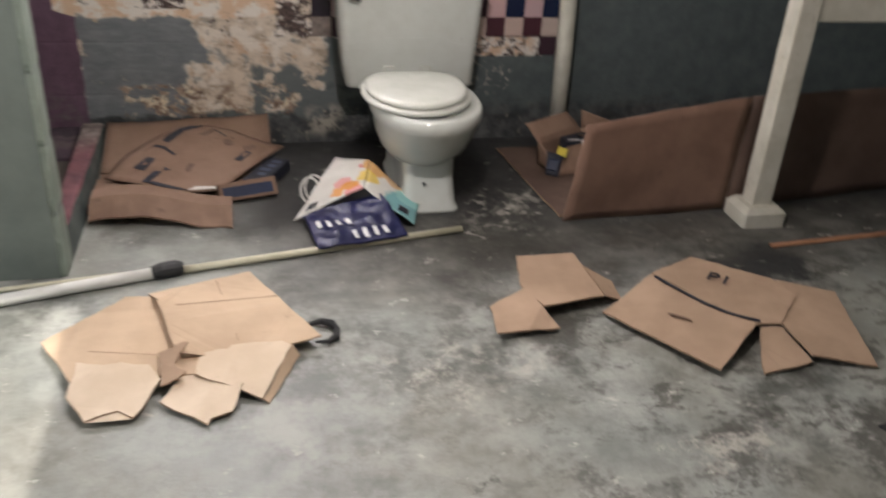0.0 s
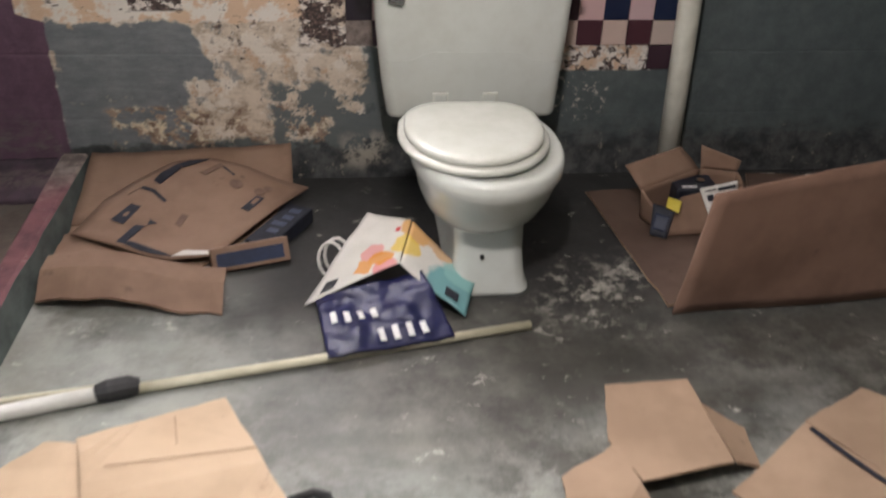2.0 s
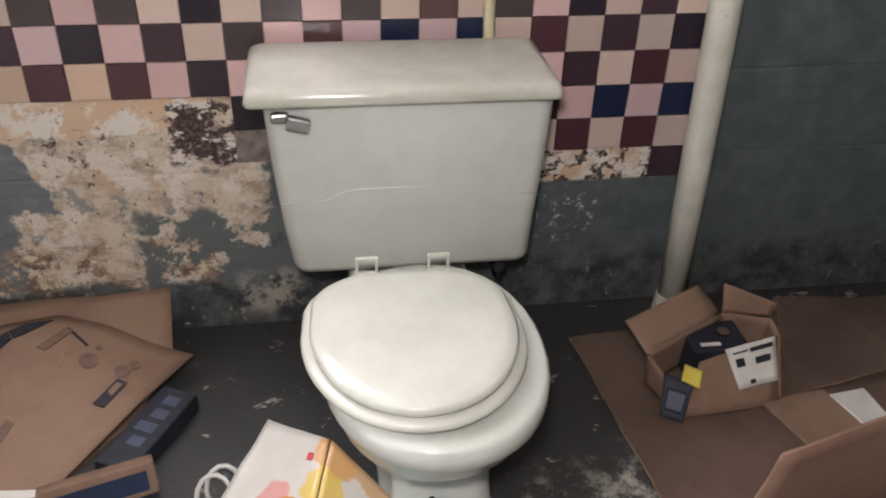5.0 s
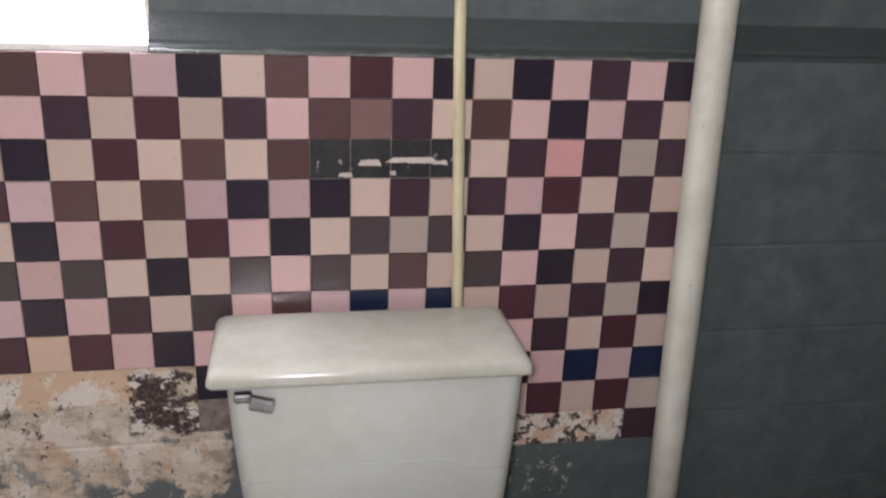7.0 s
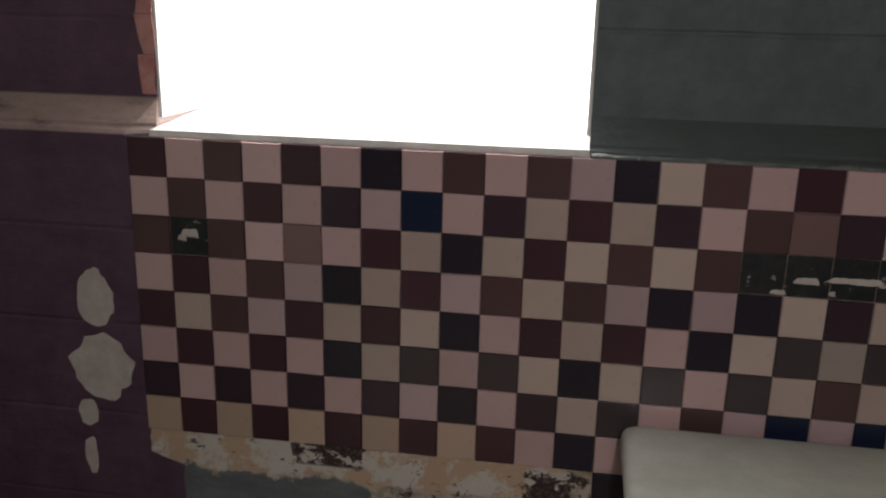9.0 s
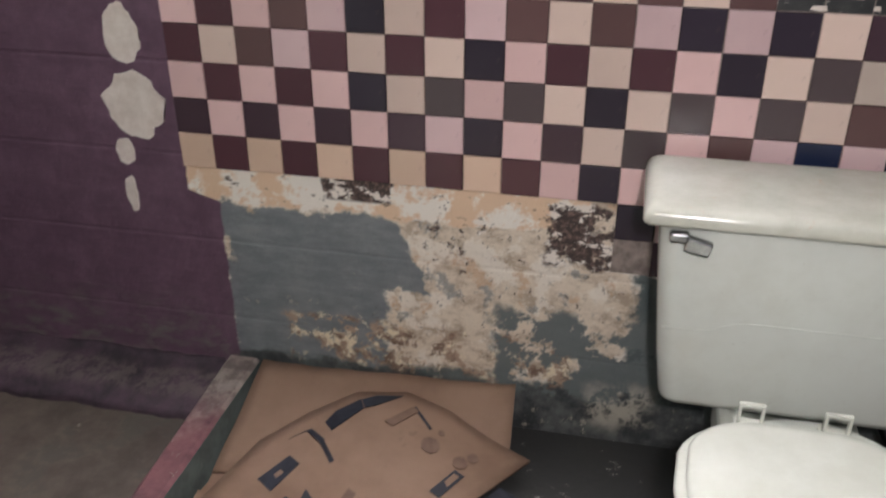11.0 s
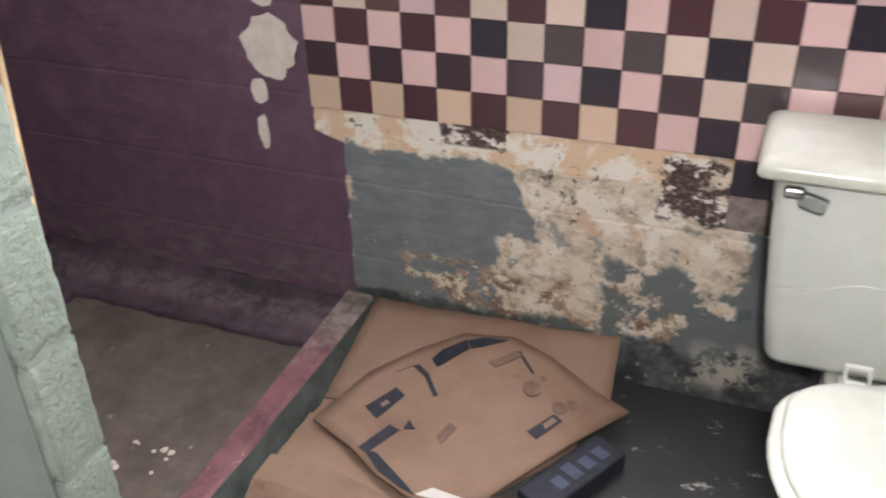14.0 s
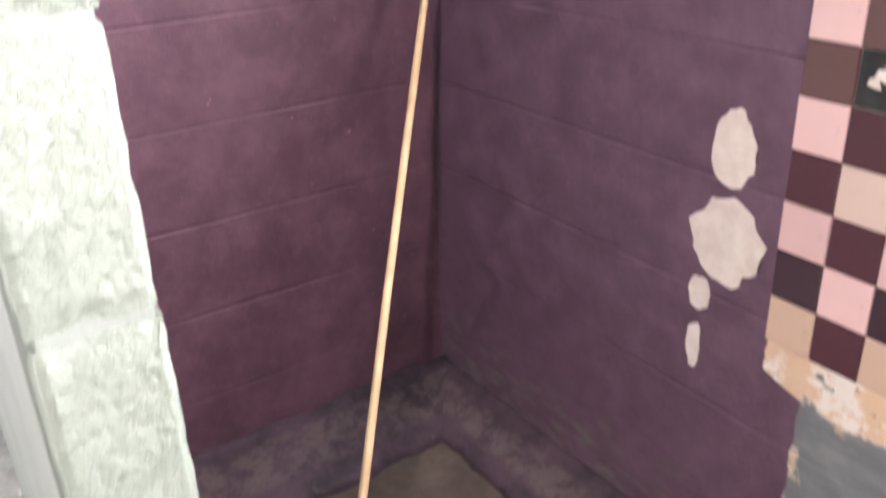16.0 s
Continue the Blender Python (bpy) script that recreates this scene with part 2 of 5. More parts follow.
def concrete_floor():
    g = Graph("worn concrete floor", 0.7)
    x, y, z = g.axes()
    big, mid, fine = g.noise(1.7, 4, 0.6), g.noise(6.0, 9, 0.74), g.noise(48, 5, 0.7)
    col = g.mix(g.ramp(mid, 0.36, 0.64), (0.105, 0.11, 0.097), (0.37, 0.38, 0.345))
    col = g.mix(g.math("MULTIPLY", g.ramp(big, 0.58, 0.42), 0.6), col, g.mix(mid, (0.19, 0.205, 0.185), (0.38, 0.4, 0.37)))
    col = g.mix(g.math("MULTIPLY", g.ramp(g.noise(1.1, 4, 0.6), 0.45, 0.6), 0.4), col, g.mix(mid, (0.15, 0.14, 0.11), (0.36, 0.34, 0.28)))
    wu = g.math("ADD", x, g.math("MULTIPLY", g.math("SUBTRACT", g.noise(5, 5, 0.7), 0.5), 0.5))
    wv = g.math("ADD", y, g.math("MULTIPLY", g.math("SUBTRACT", g.noise(6.3, 5, 0.7), 0.5), 0.4))
    stain = g.math("MULTIPLY", g.ramp(g.noise(2.6, 7, 0.75), 0.5, 0.6), g.ramp(wu, 0.5, 1.6))
    col = g.mix(g.math("MULTIPLY", stain, 0.85), col, g.mix(mid, (0.035, 0.033, 0.03), (0.11, 0.105, 0.09)))
    col = g.mix(g.math("MULTIPLY", g.ramp(g.noise(4.2, 6, 0.75), 0.6, 0.68), 0.8), col, (0.06, 0.058, 0.05))
    # Right of the kerb the floor gets darker towards the back wall.
    tone = g.math("MULTIPLY", g.ramp(g.math("ADD", y, g.math("MULTIPLY", g.noise(3.1, 7, 0.72), 0.9)), -1.0, -0.45), g.ramp(x, 0.45, 0.95))
    col = g.mix(g.math("MULTIPLY", tone, 0.85), col, g.mix(g.ramp(g.noise(8, 7, 0.74), 0.35, 0.65), (0.035, 0.034, 0.031), (0.13, 0.125, 0.11)))
    blotch = g.math("MULTIPLY", g.ramp(g.noise(5.5, 8, 0.74, stretch=(1, 1.6, 1)), 0.54, 0.6), g.ramp(wu, 0.9, 1.7))
    col = g.mix(g.math("MULTIPLY", blotch, 0.75), col, (0.07, 0.066, 0.056))
    col = g.mix(g.box(wu, wv, 2.1, 2.42, -1.28, -1.06, 0.05), col, (0.035, 0.036, 0.036))
    col = g.mix(g.math("MULTIPLY", g.box(wu, wv, 1.25, 1.75, -1.12, -0.9, 0.08), 0.7), col, (0.05, 0.048, 0.042))
    # Darkest along the back wall.
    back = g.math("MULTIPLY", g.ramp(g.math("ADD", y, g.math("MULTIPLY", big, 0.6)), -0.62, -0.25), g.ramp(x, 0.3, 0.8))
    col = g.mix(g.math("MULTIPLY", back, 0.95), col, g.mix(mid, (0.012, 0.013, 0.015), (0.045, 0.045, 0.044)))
    pale = g.mix(g.noise(21, 5, 0.7), (0.36, 0.335, 0.28), (0.6, 0.57, 0.51))
    crumb = g.ramp(g.noise(11, 8, 0.8), 0.49, 0.6)
    for u0, u1, v0, v1 in ((1.0, 1.42, -1.66, -1.5), (1.05, 1.25, -1.78, -1.68), (1.62, 1.92, -2.06, -1.86), (1.42, 1.66, -0.85, -0.55)):
        col = g.mix(g.math("MULTIPLY", g.box(wu, wv, u0, u1, v0, v1, 0.08), g.math("MULTIPLY", crumb, 0.8)), col, pale)
    col = g.mix(g.math("MULTIPLY", g.ramp(g.noise(9, 8, 0.78, stretch=(1, 1.5, 1)), 0.6, 0.64), 0.7), col, (0.55, 0.53, 0.47))
    col = g.mix(g.math("MULTIPLY", g.ramp(fine, 0.62, 0.75), 0.5), col, (0.05, 0.048, 0.044))
    g.bump(g.math("ADD", mid, g.math("MULTIPLY", fine, 0.4)), 0.35, 0.006)
    return g.done(col, g.ramp(mid, -0.3, 1.3))


def shower_floor_material():
    g = Graph("stained shower concrete", 0.75)
    mid, fine = g.noise(5, 6, 0.7), g.noise(60, 5, 0.7)
    col = g.mix(g.ramp(mid, 0.3, 0.7), (0.075, 0.06, 0.05), (0.165, 0.132, 0.108))
    col = g.mix(g.math("MULTIPLY", g.ramp(g.noise(11, 5, 0.75), 0.64, 0.7), 0.6), col, (0.42, 0.38, 0.33))
    col = g.mix(g.math("MULTIPLY", g.ramp(g.noise(2.6, 7, 0.7), 0.5, 0.56), 0.7), col, (0.085, 0.08, 0.068))
    g.bump(g.math("ADD", mid, g.math("MULTIPLY", fine, 0.5)), 0.4, 0.006)
    return g.done(col)


def cardboard_material(name, dark, light):
    g = Graph(name, 0.8)
    a = g.noise(5, 4, 0.6)
    flute = g.noise(14, 4, 0.6)
    col = g.mix(g.ramp(a, 0.3, 0.7), dark, light)
    col = g.mix(g.math("MULTIPLY", g.ramp(flute, 0.4, 0.7), 0.025), col, tuple(c * 0.72 for c in dark))
    col = g.mix(g.math("MULTIPLY", g.ramp(g.noise(9, 5, 0.75), 0.62, 0.74), 0.5), col, tuple(c * 0.5 for c in dark))
    g.bump(g.math("ADD", g.math("MULTIPLY", flute, 0.08), g.math("ADD", a, g.math("MULTIPLY", g.noise(160, 3), 0.4))), 0.3, 0.003)
    return g.done(col)


def tile_glaze(name, base, rough=0.12):
    g = Graph(name, rough)
    n = g.noise(16, 4, 0.6)
    r = g.chance()
    lo, hi = tuple(c * 0.8 for c in base), tuple(min(0.9, c * 1.18) for c in base)
    col = g.mix(g.math("ADD", g.math("MULTIPLY", n, 0.4), g.math("MULTIPLY", r, 0.6)), lo, hi)
    col = g.mix(g.math("MULTIPLY", g.ramp(g.noise(55, 4, 0.75), 0.62, 0.75), 0.35), col, (0.12, 0.09, 0.08))
    g.bump(n, 0.06, 0.004)
    return g.done(col, g.math("ADD", 0.1, g.math("MULTIPLY", g.noise(30, 3), 0.22)))


def porcelain_material():
    g = Graph("dusty white porcelain", 0.18)
    n = g.noise(6, 5, 0.65)
    x, y, z = g.axes()
    col = g.mix(g.ramp(n, 0.35, 0.75), (0.57, 0.595, 0.55), (0.5, 0.515, 0.465))
    col = g.mix(g.math("MULTIPLY", g.ramp(g.noise(85, 3, 0.7), 0.7, 0.76), 0.7), col, (0.2, 0.16, 0.12))
    g.bump(g.noise(3.5, 2), 0.04, 0.02)
    return g.done(col, g.math("ADD", 0.1, g.math("MULTIPLY", n, 0.2)))


def glow(name, color, strength):
    g = Graph(name)
    g.put(g.b.inputs["Emission Color"], color)
    g.b.inputs["Emission Strength"].default_value = strength
    return g.done(color)


WALL = peeling_wall()
PURPLE_BLOCK = painted_blocks("purple painted blocks", (0.115, 0.053, 0.08), (0.195, 0.098, 0.135), "y", width=40.0)
SKIM = plain("grey-green wall render", (0.12, 0.145, 0.128), (0.165, 0.195, 0.172), 5, 0.6, 0.3, 120, 0.003)
JAMB = plain("white window plaster", (0.6, 0.58, 0.54), (0.75, 0.73, 0.69), 14, 0.8, 0.5)
JAMB_PINK = plain("pink chipped plaster", (0.5, 0.17, 0.16), (0.62, 0.34, 0.3), 20, 0.8, 0.5)
FILLER = plain("grimy filler", (0.07, 0.085, 0.082), (0.2, 0.21, 0.195), 22, 0.8, 0.6, spots=(0.45, 0.44, 0.4))
GREEN_BLOCK_X = painted_blocks("green grey blocks along x", (0.08, 0.1, 0.1), (0.13, 0.155, 0.15), "x")
GREEN_BLOCK_Y = painted_blocks("green grey blocks along y", (0.08, 0.1, 0.1), (0.13, 0.155, 0.15), "y")
def pitted_blocks():
    g = Graph("pale green block paint", 0.55)
    a, pit, fine = g.noise(9, 4), g.noise(95, 5, 0.65), g.noise(220, 3)
    col = g.mix(g.math("ADD", g.math("MULTIPLY", g.ramp(a, 0.3, 0.7), 0.7), g.math("MULTIPLY", g.chance(), 0.3)), (0.21, 0.26, 0.215), (0.285, 0.34, 0.285))
    col = g.mix(g.math("MULTIPLY", g.ramp(g.noise(75, 4, 0.7), 0.68, 0.74), 0.6), col, (0.16, 0.18, 0.16))
    g.bump(g.math("ADD", g.math("MULTIPLY", g.ramp(pit, 0.25, 0.6), 1.2), g.math("MULTIPLY", fine, 0.3)), 0.7, 0.005)
    return g.done(col)


PALE_BLOCK = pitted_blocks()
MORTAR = plain("painted mortar", (0.2, 0.24, 0.21), (0.27, 0.315, 0.28), 14, 0.7, 0.4)
FLOOR = concrete_floor()
SHOWER = shower_floor_material()
CEILING = plain("ceiling paint", (0.42, 0.42, 0.39), (0.52, 0.52, 0.48), 3, 0.8, 0.2)


def grimy_mortar():
    """Purple paint rubbed dark, with pale dust lying on the narrow ledge."""
    g = Graph("grimy purple mortar", 0.7)
    x, y, z = g.axes()
    a, b, f = g.noise(7, 7, 0.72), g.noise(19, 7, 0.75), g.noise(90, 4, 0.7)
    col = g.mix(g.ramp(a, 0.32, 0.66), (0.035, 0.027, 0.036), (0.105, 0.066, 0.092))
    dust = g.math("MULTIPLY", g.box(y, z, -0.16, -0.03, 0.04, 0.075, 0.01), g.ramp(b, 0.42, 0.56))
    col = g.mix(g.math("MULTIPLY", dust, 0.4), col, (0.24, 0.2, 0.18))
    col = g.mix(g.math("MULTIPLY", g.ramp(b, 0.6, 0.66), 0.5), col, (0.2, 0.17, 0.16))
    g.bump(g.math("ADD", b, g.math("MULTIPLY", f, 0.4)), 0.7, 0.006)
    return g.done(col)


COVE = grimy_mortar()


def worn_kerb():
    """Red paint, scuffed all over and worn down to grey towards the wall."""
    g = Graph("worn red kerb paint", 0.65)
    x, y, z = g.axes()
    a, b = g.noise(9, 7, 0.72), g.noise(24, 7, 0.75)
    col = g.mix(g.ramp(a, 0.32, 0.66), (0.085, 0.034, 0.042), (0.21, 0.09, 0.1))
    bald = g.ramp(g.math("ADD", y, g.math("MULTIPLY", a, 0.5)), -0.02, 0.16)
    bald = g.math("MAXIMUM", bald, g.ramp(b, 0.62, 0.66))
    col = g.mix(g.math("MULTIPLY", bald, 0.85), col, g.mix(g.ramp(b, 0.4, 0.6), (0.15, 0.13, 0.12), (0.36, 0.32, 0.28)))
    g.bump(g.math("ADD", a, g.math("MULTIPLY", b, 0.6)), 0.6, 0.006)
    return g.done(col)


KERB_RED = worn_kerb()
KERB_GREY = plain("kerb side paint", (0.05, 0.065, 0.062), (0.12, 0.145, 0.135), 10, 0.7, 0.5, spots=(0.2, 0.19, 0.17))
PLASTER_CHIP = plain("bare plaster", (0.58, 0.5, 0.45), (0.71, 0.64, 0.59), 18, 0.85, 0.6)
CARD = cardboard_material("brown cardboard", (0.48, 0.35, 0.235), (0.6, 0.45, 0.31))
CARD_TAN = cardboard_material("tan cardboard", (0.33, 0.225, 0.15), (0.43, 0.3, 0.205))
CARD_PALE = cardboard_material("pale inner cardboard", (0.58, 0.46, 0.33), (0.7, 0.58, 0.44))
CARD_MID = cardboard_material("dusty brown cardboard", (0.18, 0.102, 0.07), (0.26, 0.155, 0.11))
# Side, bottom and one flap of the big box: darker brown than its front.
CARD_DIM = cardboard_material("darker brown cardboard", (0.09, 0.056, 0.042), (0.14, 0.09, 0.068))
CARD_RED = cardboard_material("dusky cardboard", (0.2, 0.122, 0.082), (0.285, 0.185, 0.13))
CARD_EDGE = plain("torn cardboard edge", (0.24, 0.155, 0.1), (0.36, 0.25, 0.165), 40, 0.9, 0.5)
INK = plain("dark blue print", (0.011, 0.013, 0.022), (0.022, 0.026, 0.04), 30, 0.6, 0.1)
INK_PALE = plain("faded brown print", (0.14, 0.085, 0.06), (0.2, 0.125, 0.09), 30, 0.7, 0.1)
CREASE = plain("crease shading brown", (0.33, 0.23, 0.15), (0.42, 0.3, 0.2), 30, 0.8, 0.1)
PAPER = plain("paper label", (0.62, 0.6, 0.56), (0.74, 0.72, 0.68), 20, 0.7, 0.1)
BLUE_PRINT = plain("blue box print", (0.008, 0.016, 0.045), (0.014, 0.028, 0.075), 12, 0.5, 0.2)
FADED_BLUE = plain("faded blue lettering", (0.05, 0.065, 0.11), (0.08, 0.1, 0.15), 25, 0.6, 0.1)
YELLOW = plain("yellow sticker", (0.62, 0.5, 0.06), (0.7, 0.58, 0.1), 20, 0.6, 0.1)
BAG_BLUE = plain("dark blue plastic film", (0.006, 0.008, 0.04), (0.013, 0.016, 0.08), 9, 0.36, 0.5, 45, 0.008)
BAG_WHITE = plain("white plastic film", (0.55, 0.54, 0.5), (0.72, 0.7, 0.66), 12, 0.3, 0.4, 60, 0.004)
RED = plain("red print", (0.5, 0.03, 0.03), (0.6, 0.05, 0.05), 12, 0.4, 0.2)
WHITE_INK = plain("white lettering", (0.7, 0.7, 0.7), (0.8, 0.8, 0.8), 12, 0.5, 0.0)
PORCELAIN = porcelain_material()
PORCELAIN_LID = plain("dusty porcelain lid", (0.44, 0.44, 0.375), (0.53, 0.535, 0.47), 9, 0.2, 0.05, 60, 0.002, spots=(0.5, 0.43, 0.35))
SEAT = plain("white seat plastic", (0.53, 0.54, 0.475), (0.61, 0.62, 0.56), 8, 0.22, 0.05, 60, 0.002)
CHROME = plain("worn chrome", (0.3, 0.31, 0.32), (0.5, 0.5, 0.5), 30, 0.22, 0.2, metal=1.0)
PIPE = plain("cream pipe paint", (0.55, 0.54, 0.46), (0.68, 0.67, 0.58), 8, 0.45, 0.25, 60, 0.003, spots=(0.3, 0.26, 0.19))
THIN_PIPE = plain("yellowed plastic pipe", (0.55, 0.5, 0.31), (0.66, 0.61, 0.41), 8, 0.4, 0.1)
POLE = plain("cream pole", (0.5, 0.47, 0.33), (0.62, 0.59, 0.44), 12, 0.45, 0.2)
POLE_WHITE = plain("white pole sleeve", (0.6, 0.6, 0.55), (0.72, 0.72, 0.67), 12, 0.45, 0.2)
RUBBER = plain("black rubber", (0.015, 0.015, 0.016), (0.03, 0.03, 0.03), 20, 0.6, 0.2)
WOOD = plain("pale dowel wood", (0.6, 0.42, 0.24), (0.72, 0.54, 0.33), 20, 0.55, 0.3)
POST = plain("cream post paint", (0.48, 0.46, 0.38), (0.6, 0.58, 0.5), 9, 0.5, 0.3, spots=(0.32, 0.29, 0.22))
ORANGE_WOOD = plain("orange timber", (0.36, 0.17, 0.09), (0.46, 0.24, 0.14), 15, 0.6, 0.3)
SASH = plain("beige window board", (0.42, 0.38, 0.29), (0.5, 0.46, 0.37), 9, 0.6, 0.2)
OUTSIDE = glow("bright outdoors", (1.0, 1.0, 0.98), 9.0)
DARK = plain("dark grime", (0.012, 0.013, 0.014), (0.03, 0.03, 0.03), 14, 0.8, 0.3)


# ---- mesh helpers ----
def part(name, bm, material, parent=None, label="", smooth=False):
    me = bpy.data.meshes.new(name)
    bmesh.ops.recalc_face_normals(bm, faces=bm.faces)
    bm.to_mesh(me)
    bm.free()
    for m in (material if isinstance(material, (list, tuple)) else [material]):
        me.materials.append(m)
    if smooth:
        for p in me.polygons:
            p.use_smooth = True
    ob = new(name, me)
    if parent:
        ob.parent = parent
    if label:
        ob["label"] = label
    return ob


def empty(name, place, label, category, group="", kind=""):
    ob = new(name)
    ob.location = place
    return tagged(ob, label, category, group, kind)


def at_home(ob):
    """Keeps a part built in world coordinates where it is under a moved parent."""
    ob.matrix_parent_inverse = Matrix.Translation(ob.parent.location).inverted()
    return ob


def box(bm, x0, x1, y0, y1, z0, z1):
    vs = [bm.verts.new((x, y, z)) for z in (z0, z1) for x, y in ((x0, y0), (x1, y0), (x1, y1), (x0, y1))]
    for f in ((3, 2, 1, 0), (4, 5, 6, 7), (0, 1, 5, 4), (1, 2, 6, 5), (2, 3, 7, 6), (3, 0, 4, 7)):
        bm.faces.new([vs[i] for i in f])
    return bm


def bevelled(bm, width, segments=2):
    bmesh.ops.bevel(bm, geom=list(bm.edges), offset=width, segments=segments, profile=0.5, affect="EDGES")
    return bm


def prism(bm, profile, x0, x1):
    """A profile of (y, z) points drawn out along x."""
    a = [bm.verts.new((x0, y, z)) for y, z in profile]
    b = [bm.verts.new((x1, y, z)) for y, z in profile]
    n = len(profile)
    bm.faces.new(a[::-1])
    bm.faces.new(b)
    for i in range(n):
        bm.faces.new((a[i], a[(i + 1) % n], b[(i + 1) % n], b[i]))
    return bm


def loft(bm, rings, cap=True):
    rows = [[bm.verts.new(p) for p in ring] for ring in rings]
    n = len(rows[0])
    for a, b in zip(rows, rows[1:]):
        for i in range(n):
            bm.faces.new((a[i], a[(i + 1) % n], b[(i + 1) % n], b[i]))
    if cap:
        bm.faces.new(rows[0][::-1])
        bm.faces.new(rows[-1])
    return bm


def tube(bm, points, radius, sides=12, cap=True):
    rings = []
    pts = [Vector(p) for p in points]
    for i, p in enumerate(pts):
        d = (pts[min(i + 1, len(pts) - 1)] - pts[max(i - 1, 0)]).normalized()
        s = d.orthogonal() if abs(d.z) > 0.9 else d.cross(Vector((0, 0, 1)))
        s.normalize()
        w = d.cross(s)
        r = radius[i] if isinstance(radius, (list, tuple)) else radius
        rings.append([p + r * (math.cos(a) * s + math.sin(a) * w) for a in (2 * math.pi * k / sides for k in range(sides))])
    return loft(bm, rings, cap)


def oval(cx, cy, z, rx, ry, n=28, power=2.0, back=None):
    """A superellipse ring; back squares off the far half."""
    pts = []
    for k in range(n):
        a = 2 * math.pi * k / n
        c, s = math.cos(a), math.sin(a)
        e = 2 / (back if back and s > 0 else power)
        pts.append((cx + rx * math.copysign(abs(c) ** e, c), cy + ry * math.copysign(abs(s) ** e, s), z))
    return pts


def ragged(points, step, amount, rng):
    """An outline with its edges broken into short uneven steps."""
    out = []
    n = len(points)
    for i in range(n):
        a, b = Vector(points[i]), Vector(points[(i + 1) % n])
        k = max(1, int((b - a).length / step))
        for j in range(k):
            p = a.lerp(b, j / k)
            if j:
                p += Vector((rng.uniform(-1, 1), rng.uniform(-1, 1), rng.uniform(-0.4, 0.4))) * amount
            out.append(p)
    return out


def slab(bm, points, thick, down=(0, 0, -1)):
    """A sheet of even thickness over an outline of points."""
    d = Vector(down).normalized() * thick
    top = [bm.verts.new(Vector(p)) for p in points]
    low = [bm.verts.new(Vector(p) + d) for p in points]
    f = [bm.faces.new(top), bm.faces.new(low[::-1])]
    n = len(points)
    for i in range(n):
        g = bm.faces.new((top[i], low[i], low[(i + 1) % n], top[(i + 1) % n]))
        g.material_index = 1
    bmesh.ops.triangulate(bm, faces=f)
    return bm


def sheet(bm, corners, nu, nv, thick, amount, rng_seed, freq=6.0):
    """A crumpled sheet over four corners, with thickness."""
    a, b, c, d = [Vector(p) for p in corners]
    nrm = (b - a).cross(d - a).normalized()
    rows = ([], [])
    for i in range(nu + 1):
        for side in rows:
            side.append([])
        for j in range(nv + 1):
            u, v = i / nu, j / nv
            p = a.lerp(b, u).lerp(d.lerp(c, u), v)
            w = noise.noise(p * freq + Vector((rng_seed, 0, 0))) + 0.5 * noise.noise(p * freq * 2.7 + Vector((0, rng_seed, 0)))
            p = p + nrm * w * amount
            p.z = max(p.z, 0.004 + thick)
            rows[0][i].append(bm.verts.new(p))
            q = p - nrm * thick
            q.z = max(q.z, 0.003)
            rows[1][i].append(bm.verts.new(q))
    for i in range(nu):
        for j in range(nv):
            bm.faces.new((rows[0][i][j], rows[0][i + 1][j], rows[0][i + 1][j + 1], rows[0][i][j + 1]))
            bm.faces.new((rows[1][i][j], rows[1][i][j + 1], rows[1][i + 1][j + 1], rows[1][i + 1][j]))
    edge = [(i, 0) for i in range(nu)] + [(nu, j) for j in range(nv)] + [(i, nv) for i in range(nu, 0, -1)] + [(0, j) for j in range(nv, 0, -1)]
    for k, (i, j) in enumerate(edge):
        m, n = edge[(k + 1) % len(edge)]
        bm.faces.new((rows[0][i][j], rows[1][i][j], rows[1][m][n], rows[0][m][n]))
    return bm


# ---- the large structure ----
T, TOP = 0.0762, 1.195            # tile pitch, top of the tiles
X0, X1, Y0, H = -0.92, 4.2, -4.3, 2.42
W0, W1, WT = 0.042, 0.868, 2.0    # window jambs and head

bm = bmesh.new()
box(bm, X0 - 0.2, X1 + 0.2, 0.0, 0.25, -0.1, TOP)
for xa, xb in ((X0 - 0.2, -0.012), (W1, X1 + 0.2)):
    prism(bm, [(0.0, TOP), (0.045, 1.262), (0.25, 1.262), (0.25, TOP)], xa, xb)
loft(bm, [[(-0.012, 0.0, TOP), (-0.012, 0.045, 1.262), (-0.012, 0.25, 1.262), (-0.012, 0.25, TOP)], [(W0, 0.03, TOP), (W0, 0.045, 1.262), (W0, 0.25, 1.262), (W0, 0.25, TOP)]])
box(bm, X0 - 0.2, W0, 0.045, 0.25, 1.262, H)
box(bm, W1, X1 + 0.2, 0.045, 0.25, 1.262, H)
box(bm, W0, W1, 0.045, 0.25, WT, H)
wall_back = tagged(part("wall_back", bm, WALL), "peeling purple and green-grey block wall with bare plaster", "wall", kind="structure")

bm = box(bmesh.new(), X0 - 0.2, X0, -1.0, 0.0, -0.1, H)
tagged(part("wall_shower_side", bm, PURPLE_BLOCK), "dark purple painted block wall of the shower stall", "wall", kind="structure")
bm = box(bmesh.new(), X1, X1 + 0.2, Y0, 0.0, -0.1, H)
tagged(part("wall_east", bm, GREEN_BLOCK_Y), "dark green-grey painted block wall", "wall", kind="structure")
bm = box(bmesh.new(), -1.8, X1 + 0.2, Y0 - 0.2, Y0, -0.1, H)
tagged(part("wall_south", bm, GREEN_BLOCK_X), "dark green-grey painted block wall", "wall", kind="structure")
